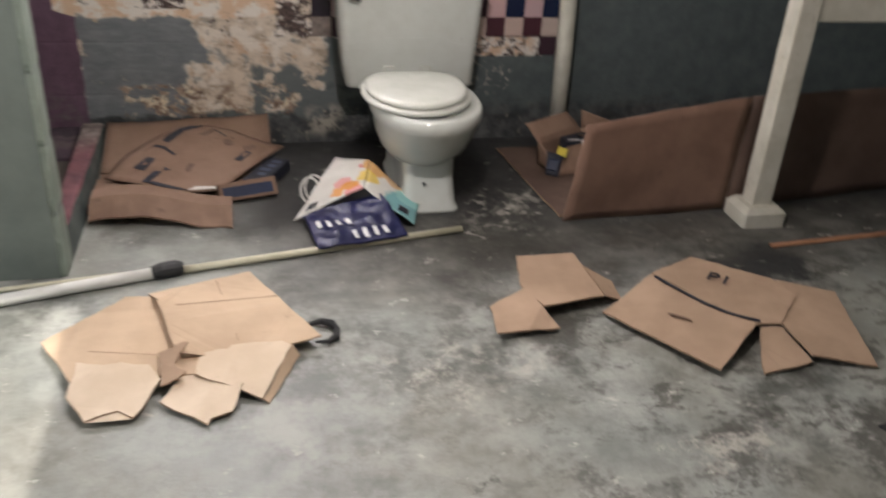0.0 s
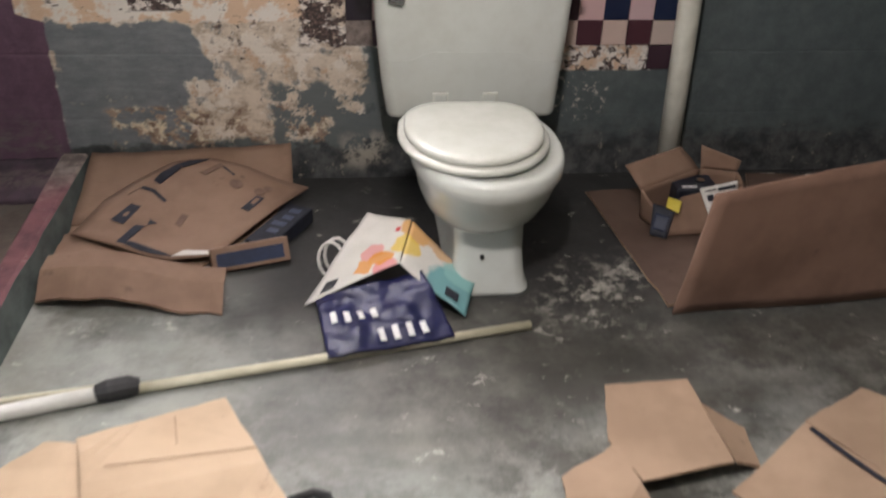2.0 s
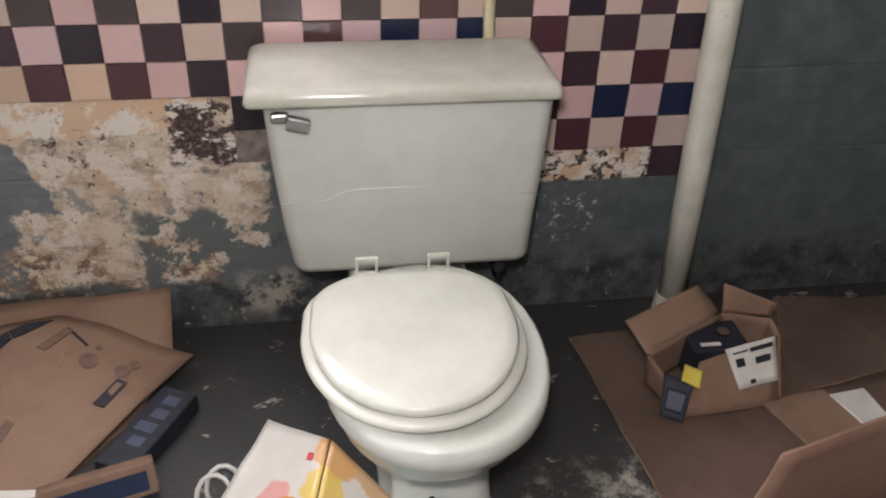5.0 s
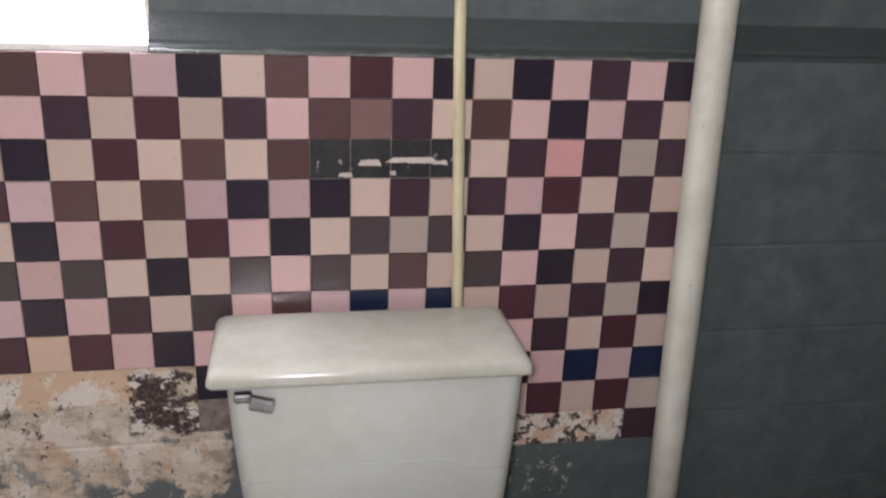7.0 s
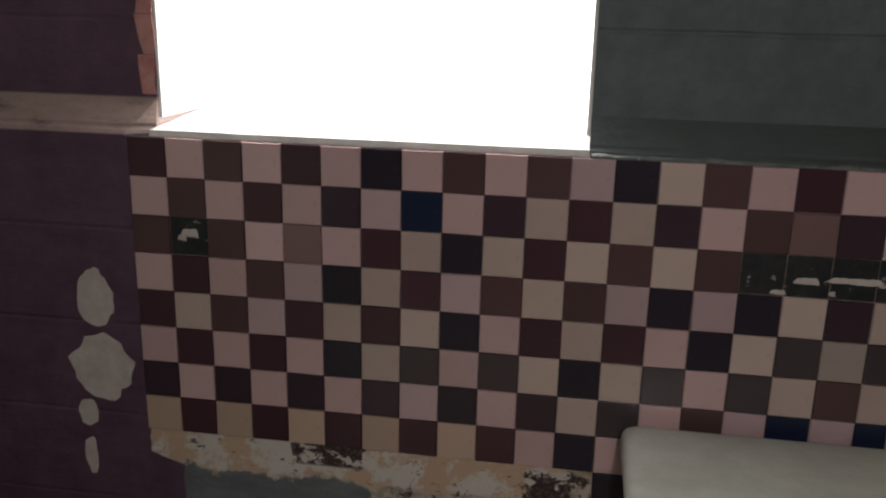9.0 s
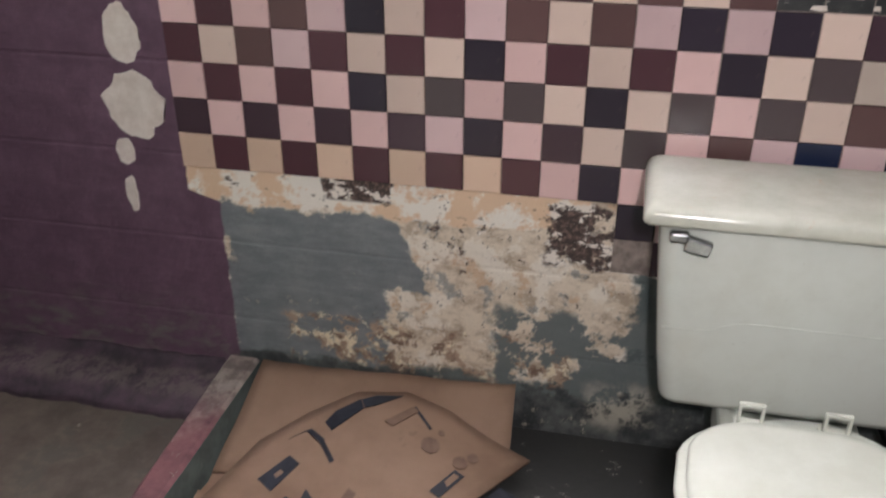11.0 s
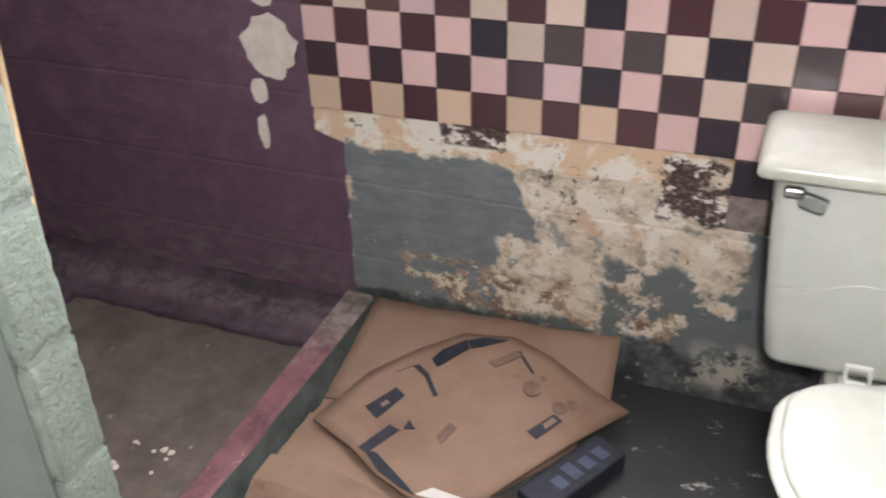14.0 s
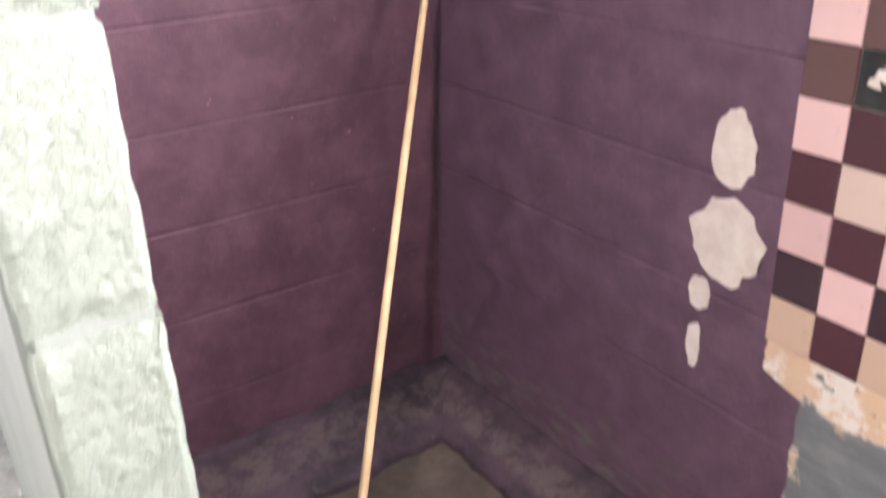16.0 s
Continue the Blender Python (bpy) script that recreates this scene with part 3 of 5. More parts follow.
bm = box(bmesh.new(), -1.8, -1.6, Y0, -2.75, -0.1, H)
box(bm, -1.8, -1.6, -1.2, -1.0, -0.1, H)
box(bm, -1.8, -1.6, -2.75, -1.2, 2.22, H)
tagged(part("wall_west", bm, GREEN_BLOCK_Y), "green-grey block wall with an open doorway", "wall", kind="structure")
bm = box(bmesh.new(), -1.8, X0 - 0.2, -1.0, -0.91, -0.1, H)
tagged(part("wall_return", bm, GREEN_BLOCK_X), "green-grey painted block wall", "wall", kind="structure")
bm = box(bmesh.new(), -6.0, X1 + 0.3, Y0 - 0.3, 0.3, -0.3, 0.0)
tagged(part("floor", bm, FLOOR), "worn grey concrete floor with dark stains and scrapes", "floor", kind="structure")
bm = box(bmesh.new(), X0, 0.075, -0.9, -0.001, 0.0005, 0.006)
tagged(part("floor_shower", bm, SHOWER), "brown stained concrete shower floor", "floor", kind="structure")
bm = box(bmesh.new(), -1.8, X1 + 0.2, Y0 - 0.2, 0.25, H, H + 0.15)
tagged(part("ceiling", bm, CEILING), "plain off-white ceiling", "ceiling", kind="structure")
bm = box(bmesh.new(), -0.8, 2.0, 1.4, 1.42, 0.6, 3.4)
tagged(part("backdrop", bm, OUTSIDE), "bright daylight outside the window", "backdrop", kind="structure")


def cove(name, flat, m, deep=1.0):
    bm = bmesh.new()
    n = 46
    rows = []
    for i in range(n + 1):
        s = flat * i / n
        w = 0.011 * noise.noise((s * 9, 3.0, deep)) + 0.006 * noise.noise((s * 31, 7.0, deep))
        q = 0.007 * noise.noise((s * 17, 1.0, deep))
        rows.append([(s, -0.0005, 0.085 + w), (s, -0.003, 0.075 + w), (s, -0.013 * deep, 0.066 + q * 0.6), (s, -0.05 * deep + q, 0.056 + q * 0.6), (s, -0.092 * deep + w, 0.05 + w * 0.5), (s, -0.112 * deep + q, 0.036), (s, -0.128 * deep + w, 0.02), (s, -0.15 * deep + w + q, 0.004), (s, -0.001, 0.004)])
    loft(bm, rows)
    ob = part(name, bm, COVE, smooth=True)
    ob.matrix_world = m
    return tagged(ob, "rough purple mortar cove along the shower floor", "baseboard", kind="structure")


cove("baseboard", 0.95, pose(X0, 0, 0))
cove("baseboard", 0.9, pose(X0, -0.9, 0, 0, 0, 90), 1.45)

# ---- shower kerb and block partition ----
rng = random.Random(5)
kerb = empty("shower_kerb", (0.08, -0.45, 0), "low shower kerb, worn red top and grey side", "kerb", kind="structure")
bm = bmesh.new()
rows = []
for i in range(37):
    y = -0.908 + 0.906 * i / 36
    w = 0.005 * noise.noise((0, y * 8, 1.0))
    e = 0.042 + 0.03 * min(1.0, -y / 0.9)
    rows.append([(e - 0.004, y, 0.0), (e - 0.002 + w, y, 0.09), (e + 0.006, y, 0.1 + w), (0.112 + w, y, 0.1 + w), (0.121 + w, y, 0.093), (0.133, y, 0.0)])
loft(bm, rows)
bm.normal_update()
for f in bm.faces:
    c = f.calc_center_median()
    f.material_index = 1 if c.x > 0.12 else 0
at_home(part("kerb_body", bm, [KERB_RED, KERB_GREY], kerb))

partition = tagged(part("partition", box(bmesh.new(), X0 - 0.2, 0.134, -0.994, -0.916, 0.0, H), MORTAR), "pale green painted concrete block partition beside the shower", "wall", kind="structure")


def block_mesh(length):
    """A rounded block whose arrises are worn and nicked."""
    bm = box(bmesh.new(), -length / 2, length / 2, -0.046, 0.046, -0.098, 0.098)
    bmesh.ops.subdivide_edges(bm, edges=list(bm.edges), cuts=9, use_grid_fill=True)
    for v in bm.verts:
        c = v.co
        near = [length / 2 - abs(c.x), 0.046 - abs(c.y), 0.098 - abs(c.z)]
        if sorted(near)[1] < 1e-4:
            nick = 0.0025 + 0.0025 * max(0.0, noise.noise(c * 45 + Vector((length * 9, 0, 0))))
            for k in range(3):
                if near[k] < 1e-4:
                    c[k] -= math.copysign(nick, c[k])
        v.co = c + Vector((noise.noise(c * 30), noise.noise(c * 30 + Vector((5, 0, 0))), noise.noise(c * 30 + Vector((0, 7, 0))))) * 0.0012
    me = bpy.data.meshes.new("block")
    bm.to_mesh(me)
    bm.free()
    me.materials.append(PALE_BLOCK)
    return me


full, half = block_mesh(0.398), block_mesh(0.196)
for row in range(12):
    x, first = 0.14, row % 2 == 0
    while x > X0 - 0.1:
        n = 0.2 if first else 0.4
        ob = new("block", half if first else full)
        ob.parent = partition
        ob.location = (x - n / 2 - 0.001, -0.955 + rng.uniform(-0.0015, 0.0015), 0.11 + row * 0.2 - (0.0 if row else 0.009))
        x -= n
        first = False

bm = box(bmesh.new(), X0 - 0.2, 0.118, -1.0035, -0.9945, 0.002, H - 0.002)
part("front_render", bm, SKIM, partition, "smooth grey-green painted render")

# ---- window ----
window = empty("window_1", (0.47, 0.16, 1.262), "bright window opening in the block wall, beige board in it", "window", kind="structure")
bm = prism(bmesh.new(), [(0.0015, TOP + 0.0005), (0.249, TOP + 0.0005), (0.249, TOP + 0.03), (0.004, TOP + 0.012)], W0 + 0.0005, W1 - 0.0005)
at_home(part("window_sill", bm, JAMB, window, "white plaster sill"))
at_home(part("window_jamb", box(bmesh.new(), W0 + 0.0005, W0 + 0.007, 0.046, 0.249, TOP + 0.031, WT - 0.002), JAMB, window))
at_home(part("window_jamb", box(bmesh.new(), W1 - 0.007, W1 - 0.0005, 0.046, 0.249, TOP + 0.031, WT - 0.002), JAMB, window))
bm = bevelled(box(bmesh.new(), 0.27, 0.665, 0.13, 0.16, 1.462, WT - 0.003), 0.004)
at_home(part("window_board", bm, SASH, window, "beige board hanging in the opening"))
# chipped edge of the jamb
for k in range(9):
    z = 1.27 + k * 0.075
    pts = ragged([(W0 - 0.024 + rng.uniform(-0.014, 0.01), 0.0435, z), (W0 - 0.001, 0.0435, z), (W0 - 0.001, 0.0435, z + 0.074), (W0 - 0.024 + rng.uniform(-0.014, 0.01), 0.0435, z + 0.074)], 0.02, 0.003, rng)
    pts = [(p.x, 0.0425, p.z) for p in pts]
    part("jamb_chip", slab(bmesh.new(), pts, 0.003, (0, 1, 0)), [JAMB_PINK, JAMB_PINK], wall_back, "chipped pink plaster edge")

# ragged bead of filler along the top of the tiles
bm = bmesh.new()
rows = []
for i in range(90):
    x = W1 + 0.004 + i * (1.9 - W1) / 89
    h = 0.006 + 0.007 * max(0.0, noise.noise((x * 21, 2.0, 5.0))) + 0.005 * max(0.0, noise.noise((x * 60, 2.0, 9.0)))
    rows.append([(x, -0.0095, TOP + 0.0005), (x, -0.008, TOP + h * 0.6), (x, -0.001, TOP + h), (x, -0.001, TOP + 0.0005)])
part("filler_bead", loft(bm, rows), FILLER, wall_back, "grimy filler along the tiles", smooth=True)

# bare plaster patches on the purple paint
for cx, cz, rx, rz, s in ((-0.1, 0.86, 0.04, 0.062, 1), (-0.095, 0.71, 0.065, 0.072, 2), (-0.135, 0.605, 0.022, 0.03, 3), (-0.137, 0.505, 0.014, 0.045, 4)):
    pts = []
    for k in range(30):
        a = 2 * math.pi * k / 30
        r = 1 + 0.2 * noise.noise((math.cos(a) * 2.2, math.sin(a) * 2.2, s * 3.1)) + 0.1 * noise.noise((math.cos(a) * 7, math.sin(a) * 7, s))
        pts.append((cx + rx * r * math.cos(a), -0.0025, cz + rz * r * math.sin(a)))
    part("bare_patch", slab(bmesh.new(), pts, 0.002, (0, 1, 0)), [PLASTER_CHIP, PLASTER_CHIP], wall_back, "pale bare plaster where paint came off")

# ---- pipes ----
drain = empty("drain_pipe", (1.93, -0.052, 0), "thick cream painted vertical drain pipe on the wall", "pipe")
pts = [(1.93 - 0.026 * z, -0.052, z) for z in (0.0, 0.4, 0.9, 1.5, 2.0, H - 0.002)]
at_home(part("pipe_body", tube(bmesh.new(), pts, 0.034, 20), PIPE, drain, smooth=True))
at_home(part("pipe_collar", tube(bmesh.new(), [(1.93, -0.052, 0.001), (1.929, -0.052, 0.05)], [0.043, 0.038], 20), PIPE, drain))
thin = empty("supply_pipe", (1.43, -0.02, 0.72), "thin yellowed plastic supply pipe behind the tank", "pipe")
at_home(part("pipe_body", tube(bmesh.new(), [(1.445, -0.022, 0.3), (1.434, -0.022, 0.7), (1.416, -0.022, 1.2), (1.385, -0.022, H - 0.002)], 0.0112, 12), THIN_PIPE, thin, smooth=True))

# ---- toilet ----
toilet = empty("toilet", (1.23, -0.5, 0), "white porcelain toilet with closed lid, dusty tank", "toilet")


def tank_ring(z, x0, x1, y0, y1, r):
    pts = []
    for cx, cy, a0 in ((x1 - r, y1 - r, 0), (x0 + r, y1 - r, 90), (x0 + r, y0 + r, 180), (x1 - r, y0 + r, 270)):
        for k in range(7):
            a = radians(a0 + 15 * k)
            pts.append((cx + r * math.cos(a), cy + r * math.sin(a), z))
    return pts


rings = [tank_ring(0.298, 1.045, 1.48, -0.215, -0.06, 0.03), tank_ring(0.304, 1.026, 1.499, -0.236, -0.045, 0.03), tank_ring(0.316, 1.022, 1.503, -0.24, -0.042, 0.03)]
for z, e in ((0.40, 0.012), (0.48, 0.02), (0.56, 0.027), (0.64, 0.032), (0.668, 0.0335), (0.673, 0.0337), (0.688, 0.0337)):
    rings.append(tank_ring(z, 1.022 - e, 1.498 + e * 0.7, -0.238 - e * 0.35, -0.04, 0.03))
at_home(part("tank", loft(bmesh.new(), rings), PORCELAIN, toilet, smooth=True))
moulding = [(1.012, -0.2425, 0.466), (1.09, -0.2435, 0.47), (1.122, -0.2437, 0.487), (1.15, -0.244, 0.493), (1.37, -0.244, 0.493), (1.395, -0.2437, 0.487), (1.42, -0.2435, 0.47), (1.5, -0.2425, 0.466)]
at_home(part("tank_moulding", tube(bmesh.new(), moulding, 0.0021, 8), PORCELAIN, toilet, smooth=True))
rings = []
for z, e in ((0.674, 0.002), (0.676, 0.010), (0.681, 0.012), (0.694, 0.009), (0.7015, 0.004), (0.705, -0.003), (0.7065, -0.012), (0.707, -0.03)):
    rings.append(tank_ring(z, 0.97 - e, 1.516 + e, -0.264 - e, -0.034 + e * 0.3, 0.014))
at_home(part("tank_lid", loft(bmesh.new(), rings), PORCELAIN_LID, toilet, "porcelain lid with dust", smooth=True))
lever = at_home(part("flush_lever", bevelled(box(bmesh.new(), 1.003, 1.035, -0.268, -0.25, 0.643, 0.662), 0.005, 2), CHROME, toilet, "chrome flush lever"))
ob = part("lever_paddle", bevelled(box(bmesh.new(), -0.006, 0.036, -0.008, 0.008, -0.015, 0.011), 0.004, 2), CHROME, lever)
ob.matrix_world = Matrix.Translation(lever.matrix_basis.translation) @ pose(1.036, -0.268, 0.648, 0, 14, 0)
ob.matrix_parent_inverse = Matrix.Translation(Vector((0, 0, 0)))
# bowl: rim down to the waist
CX = 1.232
rings = []
for z, cy, rx, ry in ((0.376, -0.58, 0.15, 0.20), (0.384, -0.58, 0.178, 0.232), (0.372, -0.58, 0.187, 0.242), (0.345, -0.58, 0.187, 0.24), (0.325, -0.578, 0.176, 0.228), (0.27, -0.565, 0.166, 0.205), (0.215, -0.55, 0.145, 0.175), (0.175, -0.53, 0.115, 0.14), (0.155, -0.52, 0.085, 0.12)):
    rings.append(oval(CX + 0.022, cy, z, rx, ry, 36, 2.15))
at_home(part("bowl", loft(bmesh.new(), rings), PORCELAIN, toilet, smooth=True))
rings = []
for z, rx, y0, y1 in ((0.0, 0.105, -0.69, -0.22), (0.012, 0.103, -0.688, -0.22), (0.02, 0.095, -0.678, -0.22), (0.1, 0.088, -0.66, -0.21), (0.2, 0.092, -0.63, -0.2), (0.3, 0.1, -0.55, -0.18)):
    rings.append(tank_ring(z, CX + 0.035 - rx, CX + 0.035 + rx, y0, y1, 0.04))
at_home(part("pedestal", loft(bmesh.new(), rings), PORCELAIN, toilet, smooth=True))
bm = box(bmesh.new(), CX - 0.1, CX + 0.12, -0.42, -0.14, 0.2, 0.297)
at_home(part("tank_shelf", bevelled(bm, 0.02, 3), PORCELAIN, toilet))


def seat_ring(z, e):
    pts = []
    for k in range(40):
        a = 2 * math.pi * k / 40
        c, s = math.cos(a), math.sin(a)
        p = 2 / (5.0 if s > 0 else 2.05)
        ry = (0.165 if s > 0 else 0.222) + e
        x = (0.186 + e) * math.copysign(abs(c) ** p, c)
        y = ry * math.copysign(abs(s) ** p, s)
        x *= 1 - 0.3 * max(0, s) ** 1.3
        pts.append((CX - 0.01 + x, -0.565 + y, z))
    return pts


at_home(part("seat_ring", loft(bmesh.new(), [seat_ring(0.386, -0.012), seat_ring(0.388, -0.004), seat_ring(0.396, 0.0), seat_ring(0.403, -0.004), seat_ring(0.404, -0.015)]), SEAT, toilet, smooth=True))
at_home(part("seat_lid", loft(bmesh.new(), [seat_ring(0.405, -0.024), seat_ring(0.408, -0.017), seat_ring(0.418, -0.015), seat_ring(0.424, -0.021), seat_ring(0.4265, -0.04), seat_ring(0.428, -0.09)]), SEAT, toilet, "cream plastic lid, closed", smooth=True))
for x in (CX - 0.075, CX + 0.055):
    bm = bmesh.new()
    box(bm, x - 0.02, x - 0.0155, -0.393, -0.385, 0.392, 0.434)
    box(bm, x + 0.0155, x + 0.02, -0.393, -0.385, 0.392, 0.434)
    box(bm, x - 0.0153, x + 0.0153, -0.393, -0.385, 0.429, 0.434)
    box(bm, x - 0.022, x + 0.022, -0.405, -0.37, 0.386, 0.3915)
    at_home(part("hinge", bm, SEAT, toilet))
valve = empty("supply_valve", (1.455, -0.15, 0.25), "small dark supply valve with white nut under the tank", "valve")
at_home(part("riser", tube(bmesh.new(), [(1.455, -0.17, 0.3), (1.455, -0.17, 0.272)], 0.0095, 12), PIPE, valve, "white plastic riser", smooth=True))
at_home(part("valve_body", tube(bmesh.new(), [(1.455, -0.17, 0.272), (1.455, -0.17, 0.264), (1.455, -0.17, 0.24), (1.455, -0.17, 0.234)], [0.011, 0.0155, 0.0155, 0.011], 10), RUBBER, valve))
at_home(part("hose", tube(bmesh.new(), [(1.455, -0.17, 0.235), (1.456, -0.165, 0.215), (1.458, -0.13, 0.2), (1.46, -0.002, 0.198)], 0.007, 10), DARK, valve, smooth=True))

at_home(part("bolt_hole", tube(bmesh.new(), [(1.245, -0.672, 0.105), (1.245, -0.664, 0.105)], 0.006, 8), DARK, toilet))
# ---- long pole on the floor ----
pole = empty("broom_pole", (0.6, -0.98, 0), "cream telescopic pole lying across the floor", "pole")
at_home(part("thin_tube", tube(bmesh.new(), [(1.345, -0.835, 0.012), (0.42, -1.022, 0.014)], 0.0115, 12), POLE, pole, smooth=True))
at_home(part("thick_tube", tube(bmesh.new(), [(0.39, -1.03, 0.018), (-0.12, -1.165, 0.018)], 0.0175, 12), POLE_WHITE, pole, smooth=True))
at_home(part("clamp", tube(bmesh.new(), [(0.46, -1.015, 0.022), (0.44, -1.018, 0.024), (0.40, -1.03, 0.024), (0.375, -1.034, 0.02)], [0.017, 0.024, 0.024, 0.019], 12), RUBBER, pole, "black rubber clamp"))
second = empty("thin_rod", (0.2, -1.03, 0), "thin cream rod lying along the partition foot", "pole")
at_home(part("rod_body", tube(bmesh.new(), [(0.38, -1.0, 0.008), (-0.1, -1.075, 0.008)], 0.0075, 8), POLE, second, smooth=True))

# ---- leaning stick in the shower ----
stick = empty("wooden_stick", (-0.071, -0.788, 0.006), "thin pale wooden stick leaning in the shower corner", "stick")
at_home(part("stick_body", tube(bmesh.new(), [(-0.071, -0.788, 0.012), (-0.46, -0.404, 0.605), (-0.848, -0.014, 1.2)], 0.0075, 10), WOOD, stick, smooth=True))

# ---- post of the worktop at the far side ----
post = empty("wooden_trestle", (2.42, -0.78, 0), "cream painted wooden post with foot block, arm and brace", "stand")
bm = bmesh.new()
loft(bm, [tank_ring(0.0, 2.305, 2.465, -0.92, -0.772, 0.01), tank_ring(0.05, 2.305, 2.465, -0.92, -0.772, 0.01), tank_ring(0.068, 2.325, 2.445, -0.9, -0.785, 0.01)])
at_home(part("foot_block", bm, POST, post))
bm = bevelled(box(bmesh.new(), 2.348, 2.422, -0.877, -0.803, 0.066, 0.82), 0.004)
at_home(part("post", bm, POST, post))
bm = bevelled(box(bmesh.new(), 2.424, 2.74, -0.87, -0.81, 0.71, 0.80), 0.004)
at_home(part("arm", bm, POST, post))
at_home(part("brace", loft(bmesh.new(), [[(2.66, -0.87, 0.83), (2.66, -0.81, 0.83), (2.82, -0.81, 0.83), (2.82, -0.87, 0.83)], [(3.26, -0.87, 0.001), (3.26, -0.81, 0.001), (3.36, -0.81, 0.001), (3.36, -0.87, 0.001)]]), POST, post))
post.location = (2.455, -0.77, 0)
bm = bevelled(box(bmesh.new(), 0, 0.75, -0.011, 0.011, 0.0, 0.009), 0.003)
timber = tagged(part("timber_strip", bm, ORANGE_WOOD), "orange-brown timber strip lying on the floor", "timber")
timber.matrix_world = pose(2.37, -1.045, 0.0, 0, 0, 5)


# ---- cardboard ----
def card(name, label, group="", place=(0, 0, 0)):
    return empty(name, place, label, "cardboard", group)


def piece(name, parent, pts, material=CARD, thick=0.005, seed=1, torn=0.002, step=0.03, label=""):
    r = random.Random(seed)
    return at_home(part(name, slab(bmesh.new(), ragged(pts, step, torn, r), thick), [material, CARD_EDGE], parent, label))


def bar(parent, x0, y0, x1, y1, width, z0, z1, material, name="print"):
    """A printed bar a hair above a sheet, from one point to another."""
    a, b = Vector((x0, y0, z0)), Vector((x1, y1, z1))
    s = (b - a).cross(Vector((0, 0, 1))).normalized() * width / 2
    return at_home(part(name, slab(bmesh.new(), [a - s, b - s, b + s, a + s], 0.0012), [material, material], parent))


# beside the pole, a torn and folded box
c = card("cardboard_sheet", "torn brown cardboard box opened flat on the floor", "floor cardboard", (0.45, -1.4, 0))
piece("panel", c, [(0.13, -1.36, 0.02), (0.32, -1.2, 0.045), (0.46, -1.22, 0.05), (0.56, -1.38, 0.045), (0.54, -1.56, 0.032), (0.23, -1.55, 0.03)], seed=1)
piece("panel", c, [(0.38, -1.2, 0.05), (0.65, -1.08, 0.035), (0.83, -1.45, 0.045), (0.72, -1.47, 0.03), (0.56, -1.5, 0.035), (0.47, -1.5, 0.06), (0.44, -1.38, 0.072), (0.41, -1.27, 0.075)], seed=2)
piece("flap", c, [(0.53, -1.46, 0.042), (0.73, -1.455, 0.04), (0.755, -1.47, 0.035), (0.675, -1.65, 0.012), (0.64, -1.63, 0.02), (0.52, -1.57, 0.04)], material=CARD_PALE, seed=3, torn=0.004)
piece("flap", c, [(0.24, -1.5, 0.05), (0.41, -1.53, 0.05), (0.44, -1.58, 0.04), (0.385, -1.69, 0.02), (0.35, -1.665, 0.024), (0.28, -1.69, 0.02), (0.23, -1.61, 0.03)], material=CARD_PALE, seed=4, torn=0.006)
piece("flap", c, [(0.48, -1.55, 0.03), (0.63, -1.6, 0.028), (0.605, -1.69, 0.014), (0.56, -1.705, 0.012), (0.55, -1.725, 0.011), (0.44, -1.64, 0.02)], material=CARD_PALE, seed=5, torn=0.005)
piece("side_flap", c, [(0.757, -1.468, 0.037), (0.773, -1.475, 0.008), (0.69, -1.66, 0.006), (0.677, -1.652, 0.014)], CARD, 0.004, 31)
piece("torn_flap", c, [(0.43, -1.5, 0.062), (0.5, -1.47, 0.068), (0.47, -1.53, 0.05), (0.5, -1.575, 0.052), (0.44, -1.6, 0.035)], CARD_TAN, 0.004, 32, 0.006, 0.015)
# Creases are flat strips; the shade of each fold is put in as darker brown.
bar(c, 0.56, -1.15, 0.62, -1.44, 0.003, 0.051, 0.043, CREASE, "crease")
bar(c, 0.46, -1.3, 0.73, -1.24, 0.0022, 0.072, 0.045, CREASE, "crease")
bar(c, 0.26, -1.45, 0.5, -1.5, 0.0022, 0.046, 0.045, CREASE, "crease")
scrap = tagged(part("rubber_scrap", tube(bmesh.new(), [(0.76, -1.36, 0.013), (0.84, -1.34, 0.016), (0.865, -1.352, 0.014), (0.878, -1.38, 0.014), (0.872, -1.415, 0.012), (0.85, -1.43, 0.011), (0.815, -1.43, 0.011)], [0.004, 0.009, 0.012, 0.008, 0.011, 0.006, 0.003], 8), DARK), "dark strip of rubber by the cardboard", "scrap")

c = card("cardboard_scrap", "small folded scrap of brown cardboard on the floor", "floor cardboard", (1.5, -1.3, 0))
piece("panel", c, [(1.45, -1.12, 0.06), (1.64, -1.1, 0.05), (1.655, -1.34, 0.04), (1.46, -1.38, 0.045), (1.42, -1.27, 0.05)], CARD_TAN, seed=6)
piece("flap", c, [(1.645, -1.18, 0.05), (1.73, -1.22, 0.012), (1.72, -1.33, 0.012), (1.66, -1.34, 0.04)], CARD_TAN, seed=7)
piece("flap", c, [(1.31, -1.35, 0.035), (1.37, -1.32, 0.045), (1.43, -1.28, 0.05), (1.455, -1.38, 0.045), (1.485, -1.455, 0.02), (1.3, -1.475, 0.03)], CARD_TAN, seed=8, torn=0.004)

